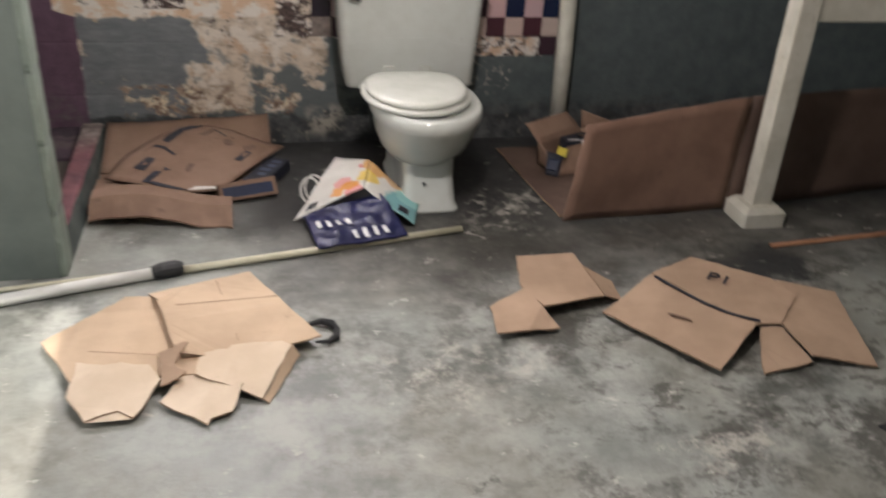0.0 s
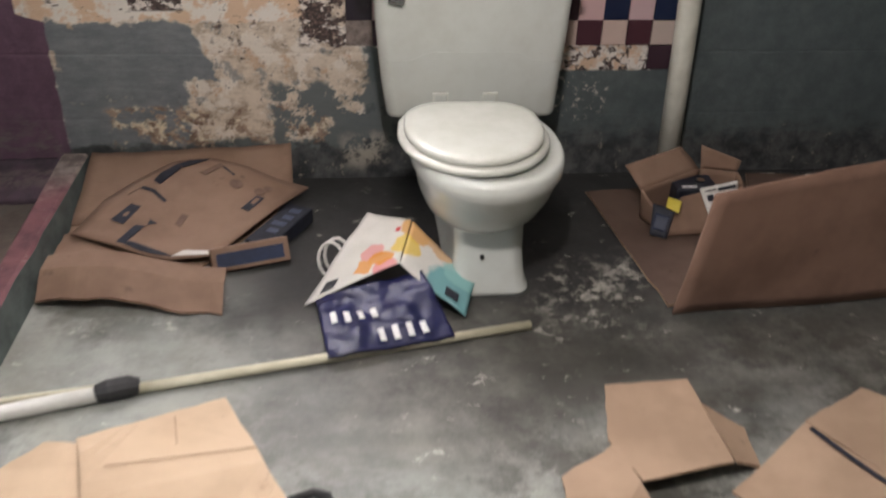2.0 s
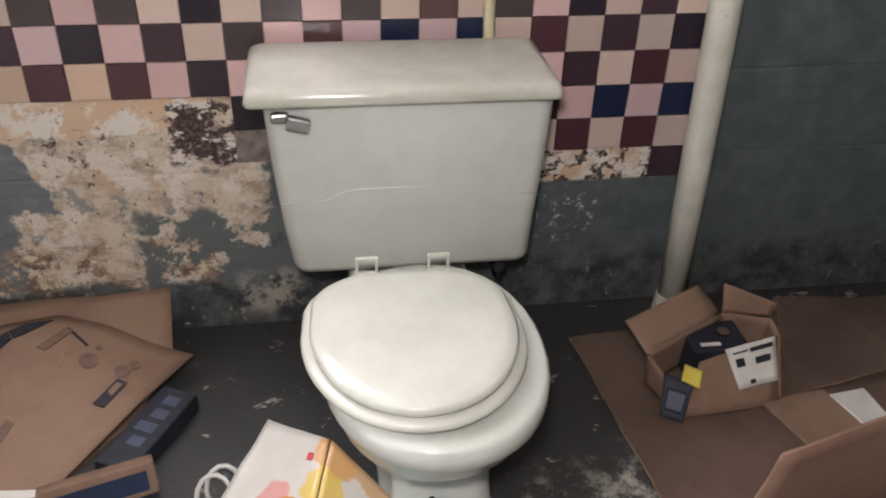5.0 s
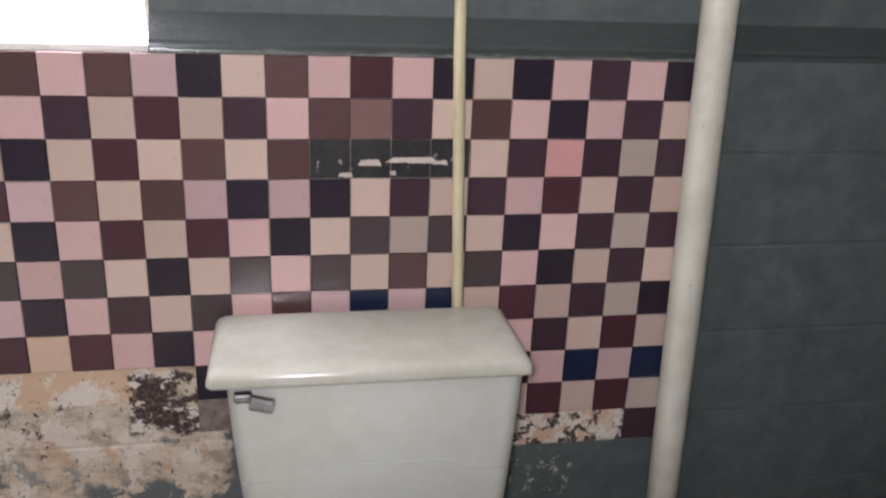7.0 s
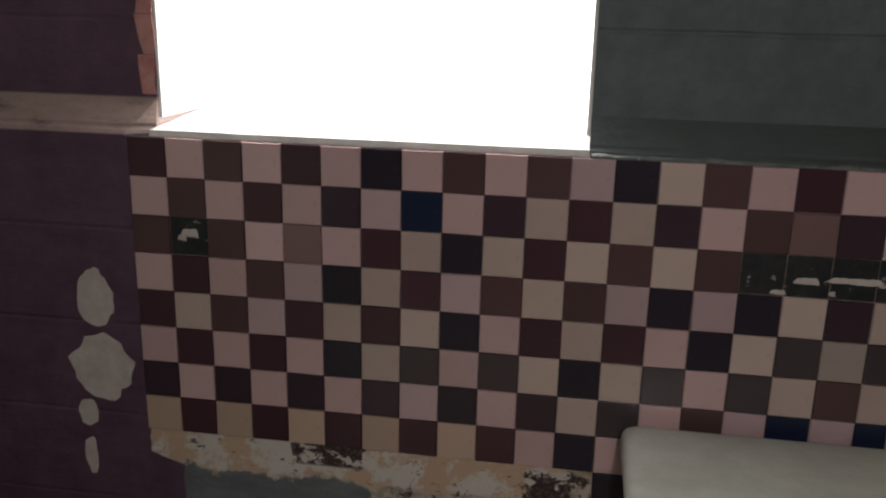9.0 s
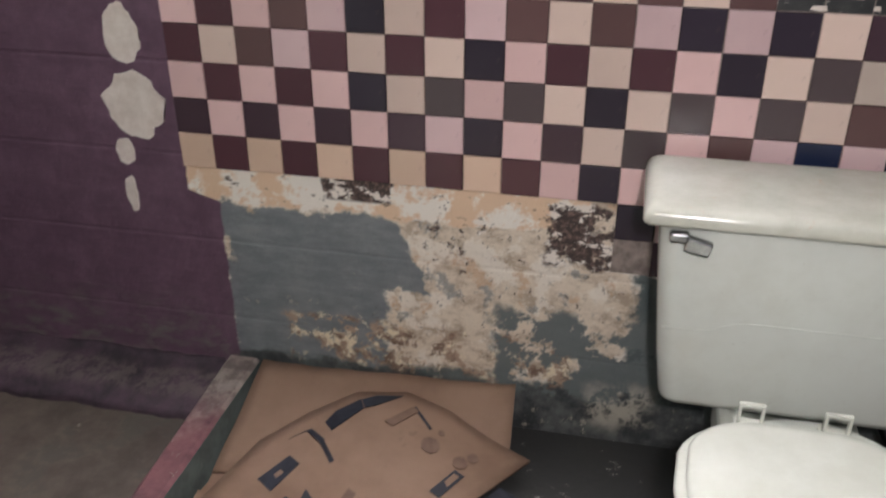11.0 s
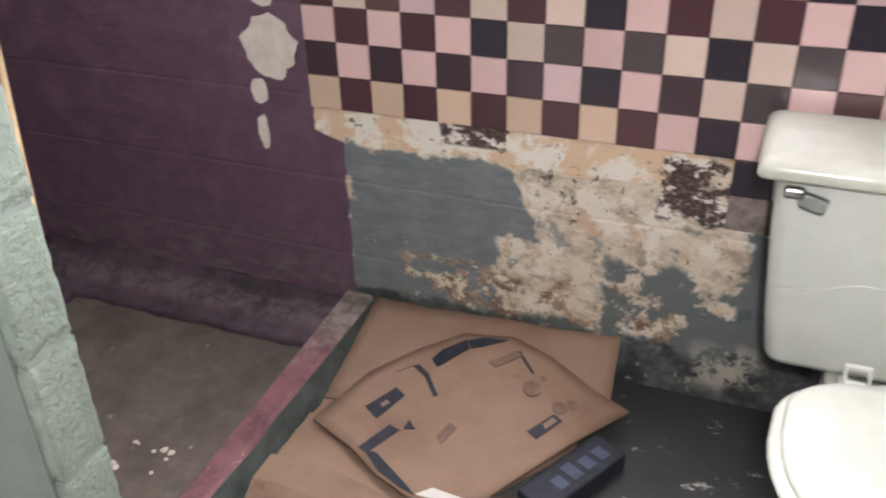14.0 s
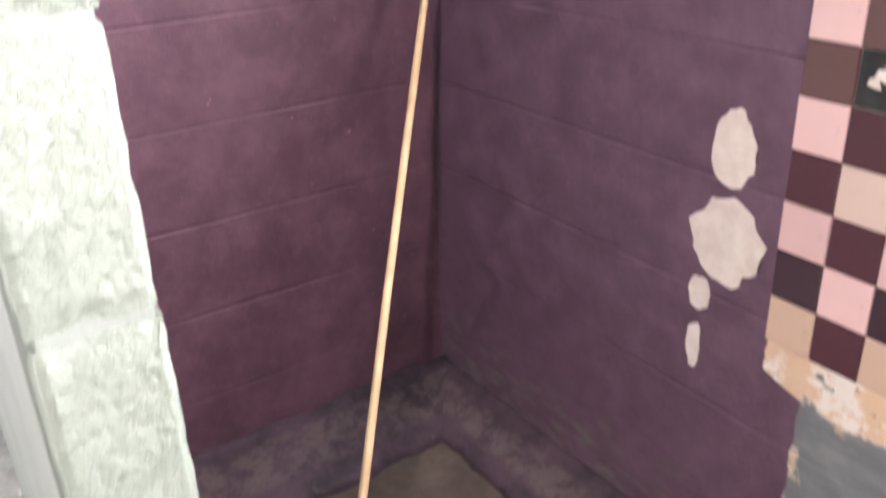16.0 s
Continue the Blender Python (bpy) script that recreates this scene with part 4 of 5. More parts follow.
c = card("cardboard_sheet", "brown cardboard box flattened on the floor, dark curved print", "floor cardboard", (2.0, -1.45, 0))
piece("panel", c, [(1.63, -1.4, 0.025), (1.84, -1.25, 0.05), (2.02, -1.55, 0.05), (1.835, -1.71, 0.03)], CARD_TAN, seed=9)
piece("panel", c, [(1.845, -1.24, 0.046), (2.03, -1.13, 0.03), (2.2, -1.32, 0.05), (2.22, -1.42, 0.05), (2.1, -1.55, 0.045), (2.02, -1.545, 0.047)], CARD_TAN, seed=10)
piece("flap", c, [(2.21, -1.33, 0.05), (2.37, -1.4, 0.04), (2.29, -1.73, 0.012), (2.12, -1.68, 0.03), (2.11, -1.54, 0.04)], CARD_TAN, seed=11)
piece("flap", c, [(2.03, -1.56, 0.045), (2.1, -1.56, 0.042), (2.12, -1.69, 0.014), (1.96, -1.72, 0.012)], CARD_TAN, seed=12, torn=0.004)
arc = [(1.84 + 0.2 * s, -1.27 - 0.27 * s - 0.05 * math.sin(math.pi * s)) for s in (i / 9 for i in range(10))]
for (xa, ya), (xb, yb) in zip(arc, arc[1:]):
    bar(c, xa, ya, xb, yb, 0.012, 0.0535, 0.0535, INK)
bar(c, 1.80, -1.46, 1.85, -1.5, 0.01, 0.0455, 0.0455, INK_PALE)
text = bpy.data.curves.new("lettering", "FONT")
text.body, text.size, text.extrude = "P1", 0.075, 0.0006
text.materials.append(INK)
letters = new("lettering", text)
letters.parent = c
letters.matrix_parent_inverse = Matrix.Translation(c.location).inverted()
letters.matrix_basis = pose(1.99, -1.3, 0.0525, 0, 0, -40)

# flattened box by the wall, on the kerb side
c = card("flattened_box", "large flattened shipping box with dark printed marks", "floor cardboard", (0.45, -0.3, 0))
at_home(part("back_panel", sheet(bmesh.new(), [(0.136, -0.31, 0.02), (0.745, -0.17, 0.022), (0.735, -0.014, 0.128), (0.136, -0.014, 0.108)], 20, 10, 0.006, 0.012, 5, 5.0), CARD_RED, c, smooth=True))


def crown(x, y):
    """Height of the bulging top panel."""
    return 0.05 + 0.068 * math.exp(-((x - 0.46) / 0.2) ** 2 - ((y + 0.13) / 0.17) ** 2) + 0.004 * noise.noise((x * 14, y * 14, 0))


outline = [(0.165, -0.41), (0.215, -0.235), (0.3, -0.15), (0.39, -0.085), (0.5, -0.06), (0.6, -0.085), (0.7, -0.13), (0.79, -0.165), (0.7, -0.3), (0.58, -0.5), (0.55, -0.53), (0.45, -0.545), (0.36, -0.51), (0.28, -0.46)]
bm = bmesh.new()
rings = []
for s in (1.0, 0.86, 0.68, 0.48, 0.28, 0.1):
    rings.append([(0.47 + (x - 0.47) * s, -0.3 + (y + 0.3) * s) for x, y in outline])
top = [[(x, y, crown(x, y)) for x, y in ring] for ring in rings]
low = [[(x, y, crown(x, y) - 0.006) for x, y in ring] for ring in reversed(rings)]
loft(bm, low + top)
at_home(part("top_panel", bm, CARD_RED, c, smooth=True))
piece("bottom_panel", c, [(0.134, -0.03, 0.018), (0.72, -0.03, 0.018), (0.7, -0.28, 0.018), (0.55, -0.5, 0.018), (0.48, -0.59, 0.016), (0.134, -0.61, 0.016)], CARD_RED, 0.006, 16, 0.003)
piece("side_panel", c, [(0.135, -0.37, 0.03), (0.28, -0.475, 0.038), (0.36, -0.525, 0.036), (0.45, -0.56, 0.034), (0.5, -0.6, 0.03), (0.2, -0.62, 0.03), (0.136, -0.6, 0.03)], CARD_RED, 0.006, 15, 0.003)


def mark(points, material=INK, name="print"):
    """A printed shape draped on the top panel."""
    pts = [(x, y, crown(x, y) + 0.003) for x, y in points]
    return at_home(part(name, slab(bmesh.new(), pts, 0.0015), [material, material], c))


mark([(0.256, -0.344), (0.3, -0.275), (0.329, -0.295), (0.295, -0.369)])
mark([(0.286, -0.33), (0.296, -0.315), (0.305, -0.322), (0.295, -0.337)], CARD_RED)
curve = [(0.281, -0.23), (0.314, -0.211), (0.353, -0.24), (0.392, -0.287)]
for k, (p, q) in enumerate(zip(curve, curve[1:])):
    w = (0.006, 0.011, 0.009)[k]
    mark([p, q, (q[0] + w, q[1] + w * 0.5), (p[0] + w, p[1] + w * 0.5)])
mark([(0.349, -0.187), (0.364, -0.156), (0.41, -0.12), (0.425, -0.15), (0.372, -0.212)])
mark([(0.412, -0.122), (0.44, -0.102), (0.496, -0.085), (0.45, -0.135), (0.428, -0.148)])
mark([(0.48, -0.179), (0.526, -0.115), (0.542, -0.125), (0.5, -0.188)], INK_PALE)
mark([(0.532, -0.112), (0.579, -0.162), (0.574, -0.166), (0.528, -0.118)], INK)
mark([(0.607, -0.309), (0.646, -0.245), (0.667, -0.257), (0.629, -0.32)], INK)
mark([(0.615, -0.307), (0.646, -0.255), (0.658, -0.261), (0.627, -0.311)], CARD_RED)
mark([(0.295, -0.458), (0.33, -0.379), (0.356, -0.389), (0.318, -0.466)])
mark([(0.363, -0.381), (0.364, -0.354), (0.386, -0.375)])
mark([(0.31, -0.462), (0.335, -0.458), (0.43, -0.52), (0.452, -0.536), (0.42, -0.53), (0.36, -0.503)])
for x, y, r in ((0.585, -0.205, 0.02), (0.6, -0.165, 0.007), (0.652, -0.225, 0.016), (0.675, -0.205, 0.012)):
    mark([(x + r * math.cos(k * math.pi / 5), y + r * math.sin(k * math.pi / 5)) for k in range(10)], INK_PALE)
mark([(0.452, -0.535), (0.478, -0.508), (0.56, -0.515), (0.545, -0.53)], PAPER, "paper_label")
# No hollow here: a brown patch paints the shade of a dent.
mark([(0.435, -0.38), (0.45, -0.34), (0.468, -0.35), (0.452, -0.395)], INK_PALE, "dent_shade")

c = card("cardboard_strip", "long curled strip of brown cardboard by the kerb", "floor cardboard", (0.37, -0.7, 0))
bm = bmesh.new()
rows = []
for i in range(15):
    s = i / 14
    x, y = 0.15 + 0.45 * s, -0.55 - 0.05 * s
    lift = 0.032 + 0.02 * math.sin(s * 5)
    w = 0.14 + 0.015 * noise.noise((s * 6, 0, 4))
    rows.append([(x, y, lift + 0.04), (x, y - w * 0.5, lift + 0.04), (x, y - w, lift - 0.005), (x, y - w, lift - 0.011), (x, y - w * 0.5, lift + 0.034), (x, y, lift + 0.034)])
loft(bm, rows)
at_home(part("panel", bm, CARD_RED, c))

blue = empty("blue_box", (0.655, -0.525, 0), "crushed cardboard box with a blue printed side", "box", "floor cardboard")
TILT = (radians(-28), 0, radians(17))
ob = part("box_body", bevelled(box(bmesh.new(), -0.105, 0.1, -0.022, 0.022, 0.006, 0.07), 0.004, 2), CARD_RED, blue)
ob.rotation_euler = TILT
ob = part("printed_side", box(bmesh.new(), -0.092, 0.084, -0.0245, -0.0225, 0.017, 0.054), BLUE_PRINT, blue, "dark blue printed side")
ob.rotation_euler = TILT
navy = empty("navy_box", (0.715, -0.37, 0), "dark navy printed carton with pale lettering on the floor", "box")
ob = part("box_body", bevelled(box(bmesh.new(), -0.11, 0.12, -0.04, 0.04, 0.0, 0.045), 0.004, 2), INK, navy)
ob.rotation_euler = (0, 0, radians(62))
for x0, x1, y0, y1 in ((-0.05, -0.025, -0.02, 0.012), (-0.01, 0.015, -0.02, 0.022), (0.03, 0.055, -0.02, 0.012), (0.07, 0.095, -0.02, 0.012)):
    ob = part("lettering", box(bmesh.new(), x0, x1, y0, y1, 0.0455, 0.0463), FADED_BLUE, navy)
    ob.rotation_euler = (0, 0, radians(62))

# ---- plastic bag in front of the toilet ----
bag = empty("plastic_bag", (1.0, -0.7, 0), "crumpled plastic bags, white and teal over dark blue", "bag")
WS = [(0.796, -0.716, 0.012), (1.035, -0.70, 0.115), (1.075, -0.54, 0.14), (0.96, -0.455, 0.125)]
TS = [(1.037, -0.70, 0.115), (1.19, -0.795, 0.012), (1.235, -0.655, 0.035), (1.077, -0.54, 0.14)]
BS = [(0.862, -0.955, 0.034), (1.155, -0.885, 0.034), (1.09, -0.70, 0.095), (0.826, -0.722, 0.035)]


def printed_film():
    """Clear film over paper with soft blots of orange, yellow, pink and teal."""
    g = Graph("printed pouch film", 0.22)
    x, y, z = g.axes()
    wx = g.math("ADD", x, g.math("MULTIPLY", g.math("SUBTRACT", g.noise(17, 4), 0.5), 0.05))
    wy = g.math("ADD", y, g.math("MULTIPLY", g.math("SUBTRACT", g.noise(19, 4), 0.5), 0.05))
    col = g.mix(g.noise(14), (0.55, 0.54, 0.49), (0.7, 0.68, 0.63))
    for cx, cy, r, tint in ((1.17, -0.73, 0.085, (0.12, 0.36, 0.38)), (1.2, -0.65, 0.06, (0.25, 0.5, 0.48)), (1.09, -0.57, 0.05, (0.62, 0.33, 0.1)), (1.15, -0.6, 0.035, (0.6, 0.38, 0.2)), (0.995, -0.7, 0.035, (0.66, 0.25, 0.25)),
                            (0.97, -0.62, 0.034, (0.66, 0.3, 0.28)), (0.99, -0.655, 0.03, (0.68, 0.28, 0.05)), (0.95, -0.665, 0.022, (0.68, 0.3, 0.08)), (1.055, -0.63, 0.042, (0.7, 0.5, 0.1))):
        d = g.math("SQRT", g.math("ADD", g.math("POWER", g.math("ABSOLUTE", g.math("SUBTRACT", wx, cx)), 2.0), g.math("POWER", g.math("ABSOLUTE", g.math("SUBTRACT", wy, cy)), 2.0)))
        col = g.mix(g.math("MULTIPLY", g.ramp(d, r, r * 0.8), 0.88), col, tint)
    g.bump(g.noise(25, 4), 0.3, 0.006)
    return g.done(col)


FILM = printed_film()
at_home(part("white_side", sheet(bmesh.new(), WS, 16, 14, 0.004, 0.009, 3, 7.0), FILM, bag, smooth=True))
at_home(part("teal_side", sheet(bmesh.new(), TS, 16, 14, 0.004, 0.009, 7, 7.0), FILM, bag, "pale teal printed film", smooth=True))
at_home(part("blue_side", sheet(bmesh.new(), BS, 40, 34, 0.008, 0.015, 11, 10.0), BAG_BLUE, bag, "dark blue film with white lettering", smooth=True))


def patch_on(corners, a, b, material, name, amount, seed, freq=6.0, lift=0.004):
    """A printed area lying on part of a crumpled sheet."""
    p = [Vector(q) for q in corners]
    at = lambda u, v: p[0].lerp(p[1], u).lerp(p[3].lerp(p[2], u), v)
    nrm = (p[1] - p[0]).cross(p[3] - p[0]).normalized()
    bm = bmesh.new()
    grid = []
    n = 8
    for i in range(n + 1):
        grid.append([])
        for j in range(n + 1):
            u, v = a[0] + (b[0] - a[0]) * i / n, a[1] + (b[1] - a[1]) * j / n
            q = at(u, v)
            w = noise.noise(q * freq + Vector((seed, 0, 0))) + 0.5 * noise.noise(q * freq * 2.7 + Vector((0, seed, 0)))
            grid[i].append(bm.verts.new(q + nrm * (w * amount + lift)))
    for i in range(n):
        for j in range(n):
            bm.faces.new((grid[i][j], grid[i + 1][j], grid[i + 1][j + 1], grid[i][j + 1]))
    ob = at_home(part(name, bm, material, bag, smooth=True))
    m = ob.modifiers.new("thickness", "SOLIDIFY")
    m.thickness, m.offset = 0.0015, 0
    return ob


patch_on(WS, (0.8, 0.72), (0.87, 0.8), RED, "print", 0.009, 3, 7.0)
for k in range(5):
    patch_on(WS, (0.14 + 0.03 * k, 0.05), (0.155 + 0.03 * k, 0.17), INK, "print", 0.009, 3, 7.0, 0.003)
patch_on(TS, (0.66, 0.1), (0.84, 0.3), INK, "print", 0.009, 7, 7.0)
# two words on the blue film, each letter a plain bar
for u0, v0 in ((0.42, 0.07), (0.08, 0.43)):
    for k in range(4):
        patch_on(BS, (u0 + 0.115 * k, v0), (u0 + 0.115 * k + 0.05, v0 + 0.17), WHITE_INK, "lettering", 0.015, 11, 10.0, 0.005)
for dx, dy in ((0.0, 0.0), (0.016, 0.02)):
    loop = [(0.862 + dx + 0.032 * math.cos(a), -0.57 + dy + 0.02 * math.sin(a), 0.05 + 0.04 * math.sin(a)) for a in (2 * math.pi * k / 14 for k in range(15))]
    at_home(part("handle", tube(bmesh.new(), loop, 0.0045, 8), BAG_WHITE, bag, "white plastic handle loop", smooth=True))

# ---- boxes by the pipe ----
big = empty("moving_box", (2.3, -0.5, 0), "large opened brown cardboard box lying against the wall", "box")
bm = sheet(bmesh.new(), [(1.71, -0.81, 0.004), (2.33, -0.768, 0.004), (2.36, -0.755, 0.425), (1.72, -0.88, 0.385)], 16, 10, 0.006, 0.012, 4, 2.6)
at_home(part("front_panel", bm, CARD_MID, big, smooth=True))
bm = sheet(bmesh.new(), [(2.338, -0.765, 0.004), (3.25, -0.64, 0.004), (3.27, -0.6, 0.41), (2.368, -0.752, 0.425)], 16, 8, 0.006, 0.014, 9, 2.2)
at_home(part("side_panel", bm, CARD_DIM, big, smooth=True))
bm = bmesh.new()
slab(bm, ragged([(1.71, -0.77, 0.012), (1.645, -0.15, 0.012), (2.15, -0.1, 0.012), (3.2, -0.2, 0.012), (3.2, -0.62, 0.012), (2.3, -0.72, 0.012)], 0.06, 0.003, random.Random(23)), 0.006)
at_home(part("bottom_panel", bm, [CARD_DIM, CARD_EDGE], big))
bm = bmesh.new()
slab(bm, ragged([(2.08, -0.4, 0.02), (2.5, -0.34, 0.05), (2.6, -0.1, 0.02), (2.2, -0.06, 0.02)], 0.06, 0.003, random.Random(24)), 0.006)
at_home(part("flap", bm, [CARD_DIM, CARD_EDGE], big))
at_home(part("paper_label", slab(bmesh.new(), [(2.155, -0.42, 0.0275), (2.24, -0.41, 0.0275), (2.246, -0.49, 0.0275), (2.19, -0.535, 0.0275)], 0.012), [PAPER, PAPER], big, "white paper shipping label"))

bm = bmesh.new()
slab(bm, ragged([(2.0, -0.42, 0.02), (2.15, -0.4, 0.024), (2.2, -0.55, 0.02), (2.05, -0.57, 0.02)], 0.06, 0.003, random.Random(25)), 0.006)
at_home(part("flap", bm, [CARD_RED, CARD_EDGE], big))
small = empty("small_box", (1.93, -0.3, 0.012), "small open cardboard box with white and yellow labels", "box")


def bent(name, corners, amount, seed, material=CARD_RED, label="", parent=None, thick=0.005, freq=8.0):
    return at_home(part(name, sheet(bmesh.new(), corners, 8, 6, thick, amount, seed, freq), material, parent or small, label, smooth=True))


bent("front_wall", [(1.80, -0.44, 0.016), (2.04, -0.425, 0.016), (2.05, -0.335, 0.132), (1.865, -0.365, 0.1)], 0.01, 2)
bent("side_wall", [(1.765, -0.33, 0.016), (1.805, -0.435, 0.016), (1.80, -0.41, 0.05), (1.75, -0.345, 0.118)], 0.006, 3)
bent("back_wall", [(1.965, -0.222, 0.016), (1.765, -0.325, 0.016), (1.748, -0.345, 0.12), (1.957, -0.24, 0.13)], 0.006, 4)
bent("side_wall", [(2.045, -0.42, 0.016), (2.07, -0.27, 0.016), (2.065, -0.27, 0.13), (2.055, -0.335, 0.134)], 0.006, 5)
bent("back_wall", [(2.07, -0.265, 0.016), (1.97, -0.222, 0.016), (1.96, -0.24, 0.13), (2.063, -0.268, 0.13)], 0.006, 6)
bent("flap", [(1.746, -0.35, 0.121), (1.957, -0.243, 0.131), (1.905, -0.212, 0.192), (1.708, -0.298, 0.172)], 0.008, 7)
bent("flap", [(1.962, -0.24, 0.131), (2.064, -0.272, 0.131), (2.072, -0.268, 0.165), (1.957, -0.228, 0.2)], 0.008, 8)
LABEL = [(1.942, -0.413, 0.056), (2.034, -0.401, 0.064), (2.034, -0.345, 0.14), (1.918, -0.361, 0.126)]
bent("paper_label", LABEL, 0.003, 9, PAPER, "white paper shipping label", thick=0.002)


def on_label(u0, u1, v0, v1):
    p = [Vector(q) + Vector((0, -0.004, 0.003)) for q in LABEL]
    at = lambda u, v: p[0].lerp(p[1], u).lerp(p[3].lerp(p[2], u), v)
    bent("print", [at(u0, v0), at(u1, v0), at(u1, v1), at(u0, v1)], 0.001, 3, INK, thick=0.0012)


for patch in ((0.45, 0.92, 0.8, 0.9), (0.1, 0.28, 0.52, 0.72), (0.52, 0.85, 0.5, 0.66), (0.3, 0.42, 0.08, 0.18), (0.1, 0.4, 0.84, 0.88)):
    on_label(*patch)
packet = empty("dark_packet", (1.79, -0.42, 0.012), "dark blue packet with yellow sticker stuffed in a box", "packet")
bent("packet_body", [(1.762, -0.435, 0.02), (1.802, -0.462, 0.02), (1.832, -0.415, 0.088), (1.782, -0.375, 0.088)], 0.005, 4, INK, parent=packet, thick=0.018)
bent("packet_print", [(1.768, -0.43, 0.036), (1.8, -0.453, 0.036), (1.818, -0.428, 0.072), (1.783, -0.402, 0.072)], 0.002, 5, BLUE_PRINT, "faded blue print", packet, 0.002)
bent("sticker", [(1.808, -0.408, 0.094), (1.84, -0.43, 0.086), (1.856, -0.398, 0.104), (1.824, -0.376, 0.108)], 0.002, 6, YELLOW, "yellow sticker", packet, 0.004)

content = empty("carton_in_box", (1.92, -0.29, 0.02), "dark printed carton inside the small box", "carton")
at_home(part("carton_body", bevelled(box(bmesh.new(), 1.86, 1.99, -0.345, -0.245, 0.02, 0.112), 0.004, 1), INK, content))
at_home(part("foil_cap", tube(bmesh.new(), [(1.945, -0.29, 0.1125), (1.945, -0.29, 0.118)], 0.014, 12), CHROME, content, "small shiny cap"))
at_home(part("lettering", box(bmesh.new(), 1.88, 1.925, -0.33, -0.32, 0.1122, 0.1135), WHITE_INK, content))

# ---- chip on the floor ----
bm = slab(bmesh.new(), ragged([(2.14, -1.945, 0.009), (2.175, -1.94, 0.012), (2.205, -1.965, 0.009), (2.195, -1.98, 0.008), (2.15, -1.963, 0.008)], 0.012, 0.003, random.Random(41)), 0.007)
tagged(part("wood_chip", bm, [DARK, DARK]), "small dark splinter of wood on the concrete floor", "debris")

# ---- debris in the shower ----
for k in range(9):
    r = random.Random(70 + k)
    bm = bmesh.new()
    bmesh.ops.create_icosphere(bm, subdivisions=1, radius=r.uniform(0.003, 0.009))
    for v in bm.verts:
        v.co = Vector((v.co.x * r.uniform(0.8, 1.4), v.co.y * r.uniform(0.8, 1.3), v.co.z * 0.5))
    ob = tagged(part("plaster_crumb", bm, PLASTER_CHIP), "small pale crumb of plaster on the shower floor", "debris", "shower crumbs")
    ob.location = (-0.15 + r.uniform(-0.05, 0.06), -0.6 + r.uniform(-0.05, 0.05), 0.008)

# ---- wall tiles ----
TINTS = {"pink": (0.66, 0.45, 0.44), "cream": (0.6, 0.465, 0.405), "mauve": (0.57, 0.41, 0.42), "peach": (0.63, 0.455, 0.35),
         "grey": (0.46, 0.38, 0.335), "maroon": (0.078, 0.032, 0.042), "plum": (0.06, 0.034, 0.046), "umber": (0.11, 0.06, 0.06),
         "black": (0.03, 0.022, 0.034), "navy": (0.014, 0.022, 0.055),
         "rosewood": (0.25, 0.15, 0.145), "slate": (0.075, 0.056, 0.06), "rose": (0.6, 0.32, 0.32)}


def tile_mesh(name, tint):
    bm = bmesh.new()
    h, d, b = 0.0374, 0.006, 0.0014
    outer = [(-h, 0.001, -h), (h, 0.001, -h), (h, 0.001, h), (-h, 0.001, h)]
    edge = [(x, -d + b, z) for x, y, z in outer]
    face = [((h - b) * (1 if x > 0 else -1), -d, (h - b) * (1 if z > 0 else -1)) for x, y, z in outer]
    loft(bm, [outer, edge, face])
    bmesh.ops.recalc_face_normals(bm, faces=bm.faces)
    me = bpy.data.meshes.new("tile")
    bm.to_mesh(me)
    bm.free()
    me.materials.append(tile_glaze("glazed tile " + name, tint))
    return me


MESHES = {k: tile_mesh(k, v) for k, v in TINTS.items()}
# the tiling row by row from the top, one letter a tile
CODE = {"p": "pink", "c": "cream", "m": "mauve", "e": "peach", "g": "grey", "r": "maroon", "l": "plum", "u": "umber", "k": "black", "n": "navy", "b": "rosewood", "t": "slate", "d": "rose"}
ROWS = ("rpuprpkpupumkcuprpkckplpk", "puprplmnplcrclpublcupkplc", "u.upbprckcrcucu....cldlgl", "prpumkcrmucumkmkclclprclc", "rcumrcrckprcrpkctgtckplgl",
        "prprpkctptckctptcuctpkclc", "lplplplmkplctpumnmncrclgk", "erererererpkpkplplplplcrc", "............kmkmlmlplpnmn", ".............lclclclcrcrg", "........................l")
LOST = {(1, 2), (15, 2), (16, 2), (17, 2), (18, 2)}
bm = box(bmesh.new(), 0.0, 25 * T, -0.0035, -0.0002, TOP - 8 * T, TOP)
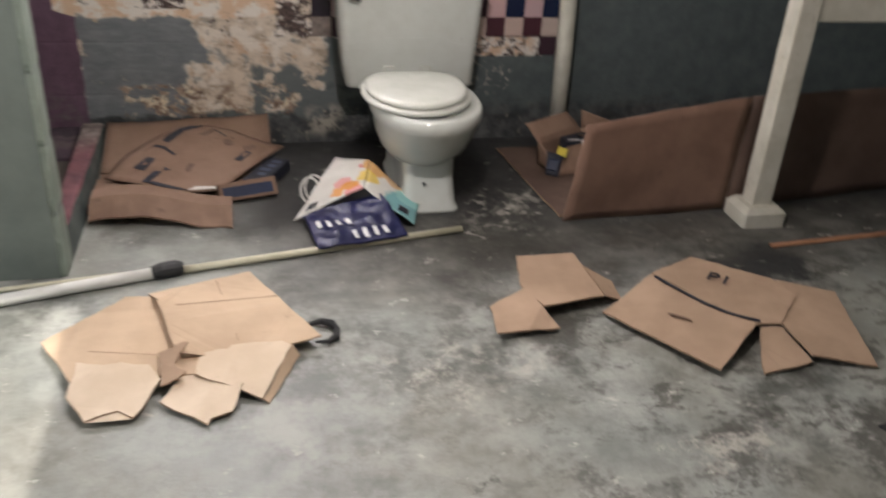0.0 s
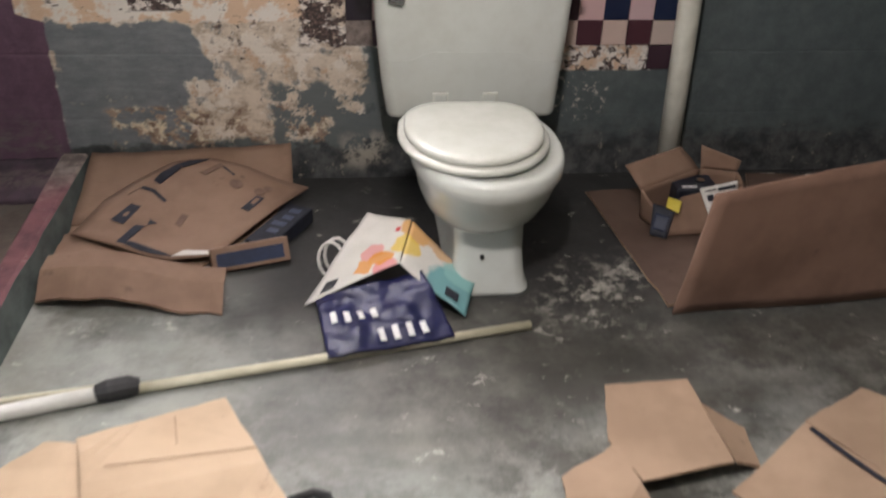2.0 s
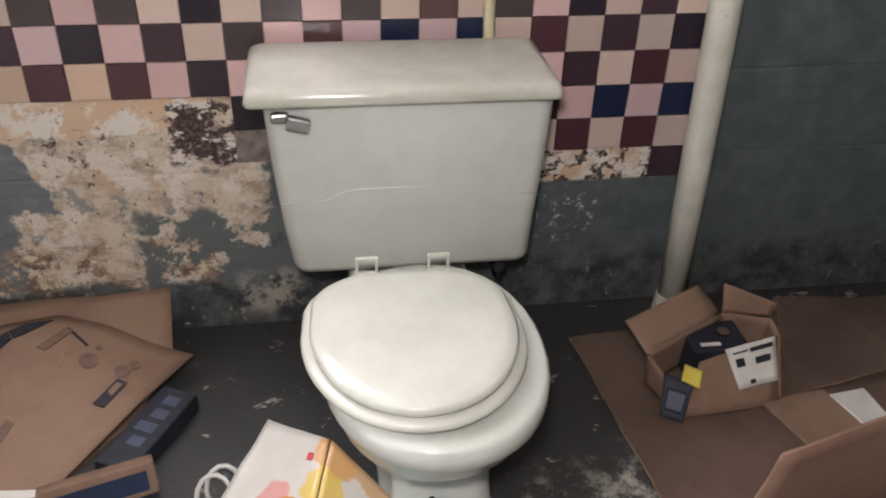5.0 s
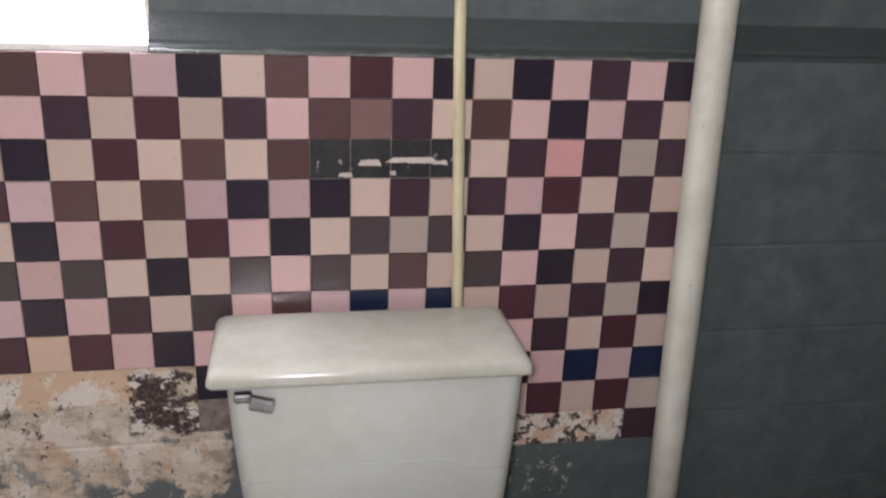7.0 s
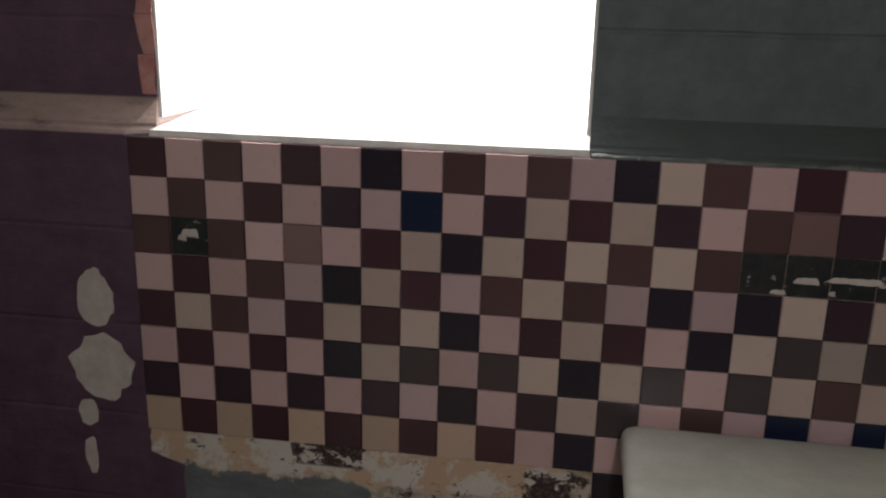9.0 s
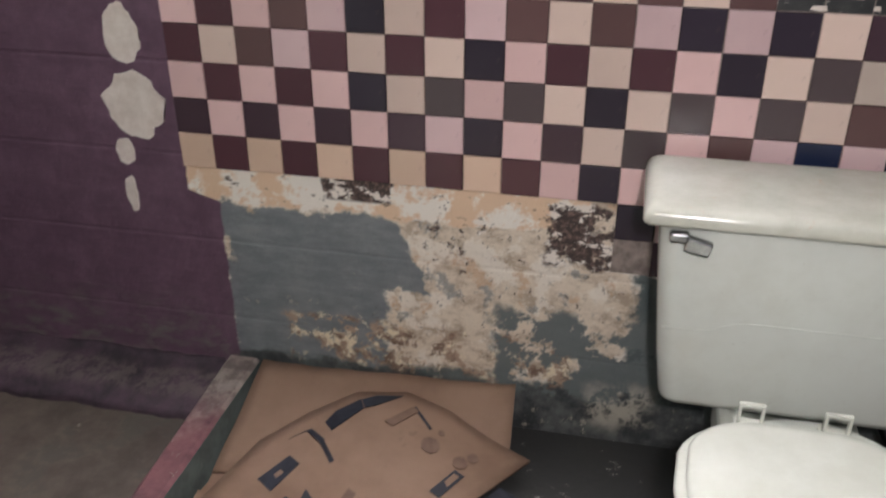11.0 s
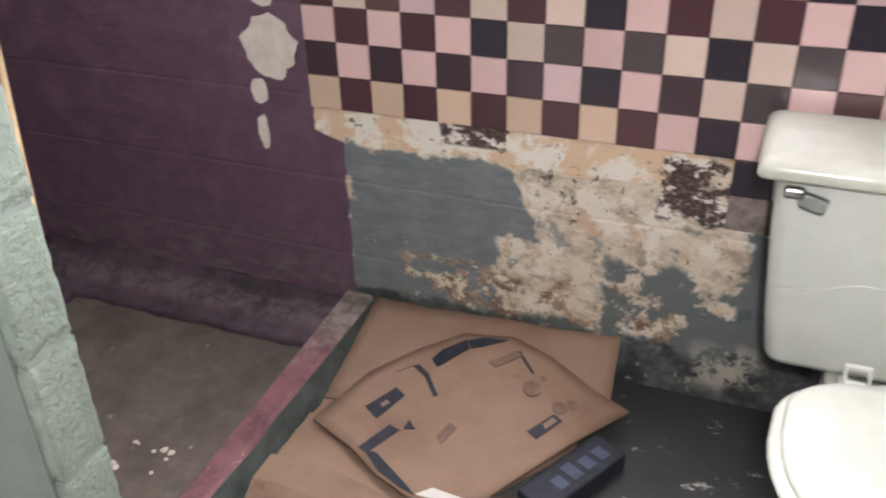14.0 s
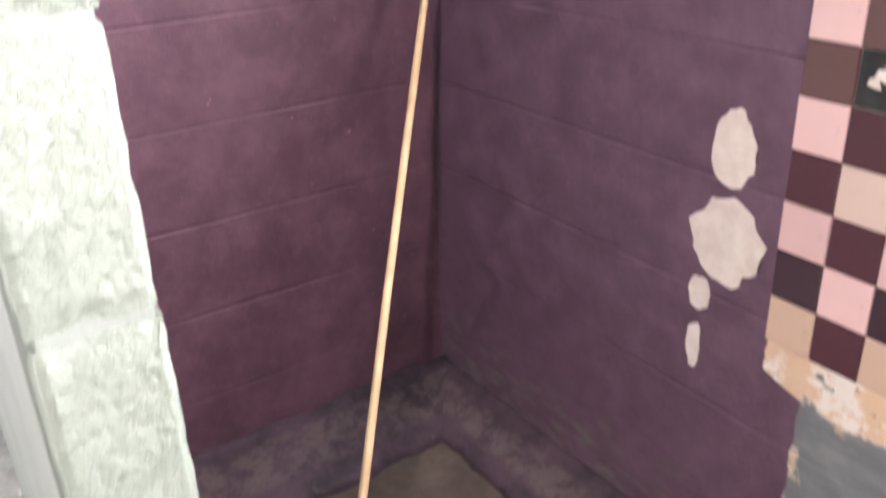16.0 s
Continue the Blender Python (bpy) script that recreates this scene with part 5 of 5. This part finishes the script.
box(bm, 12 * T, 25 * T, -0.0035, -0.0002, TOP - 10 * T, TOP - 8 * T - 0.0001)
GROUT = plain("grimy grout", (0.14, 0.11, 0.1), (0.3, 0.25, 0.22), 30, 0.9, 0.3)
LOST_BED = plain("dark tile glue", (0.014, 0.015, 0.017), (0.035, 0.035, 0.036), 25, 0.35, 0.6, spots=(0.42, 0.39, 0.35))
tile_field = tagged(part("trim", bm, GROUT), "pink and maroon checkered tile field with grimy grout", "tiles", kind="structure")
rng = random.Random(12)
for r in range(11):
    for c in range(25):
        if ROWS[r][c] == ".":
            continue
        ob = new("tile", MESHES[CODE[ROWS[r][c]]])
        ob.parent = tile_field
        ob.location = ((c + 0.5) * T + rng.uniform(-0.0005, 0.0005), -0.003 + rng.uniform(-0.0008, 0.0005), TOP - (r + 0.5) * T + rng.uniform(-0.0005, 0.0005))
        ob.rotation_euler = (rng.gauss(0, 0.007), rng.gauss(0, 0.004), rng.gauss(0, 0.008))
for k, (x, z, w, h) in enumerate(((1.255, 0.985, 0.022, 0.012), (1.335, 0.99, 0.05, 0.011), (1.39, 0.985, 0.016, 0.008), (1.21, 0.962, 0.014, 0.008), (1.3, 0.965, 0.006, 0.008), (1.425, 0.992, 0.015, 0.008), (0.115, 1.0, 0.018, 0.016), (0.1, 0.99, 0.01, 0.012))):
    pts = ragged([(x - w, -0.006, z - h * 0.4), (x + w, -0.006, z - h * 0.6), (x + w * 0.8, -0.006, z + h * 0.5), (x - w * 0.7, -0.006, z + h * 0.4)], 0.006, 0.003, random.Random(k))
    part("glue_smear", slab(bmesh.new(), [(p.x, -0.006, p.z + 0.012) for p in pts], 0.002, (0, 1, 0)), [PLASTER_CHIP, PLASTER_CHIP], tile_field, "pale smear of old tile glue")
for c, r in sorted(LOST):
    part("tile_bed", box(bmesh.new(), c * T + 0.001, (c + 1) * T - 0.001, -0.0045, -0.003, TOP - (r + 1) * T + 0.001, TOP - r * T - 0.001), LOST_BED, tile_field, "dark glue bed of a lost tile")
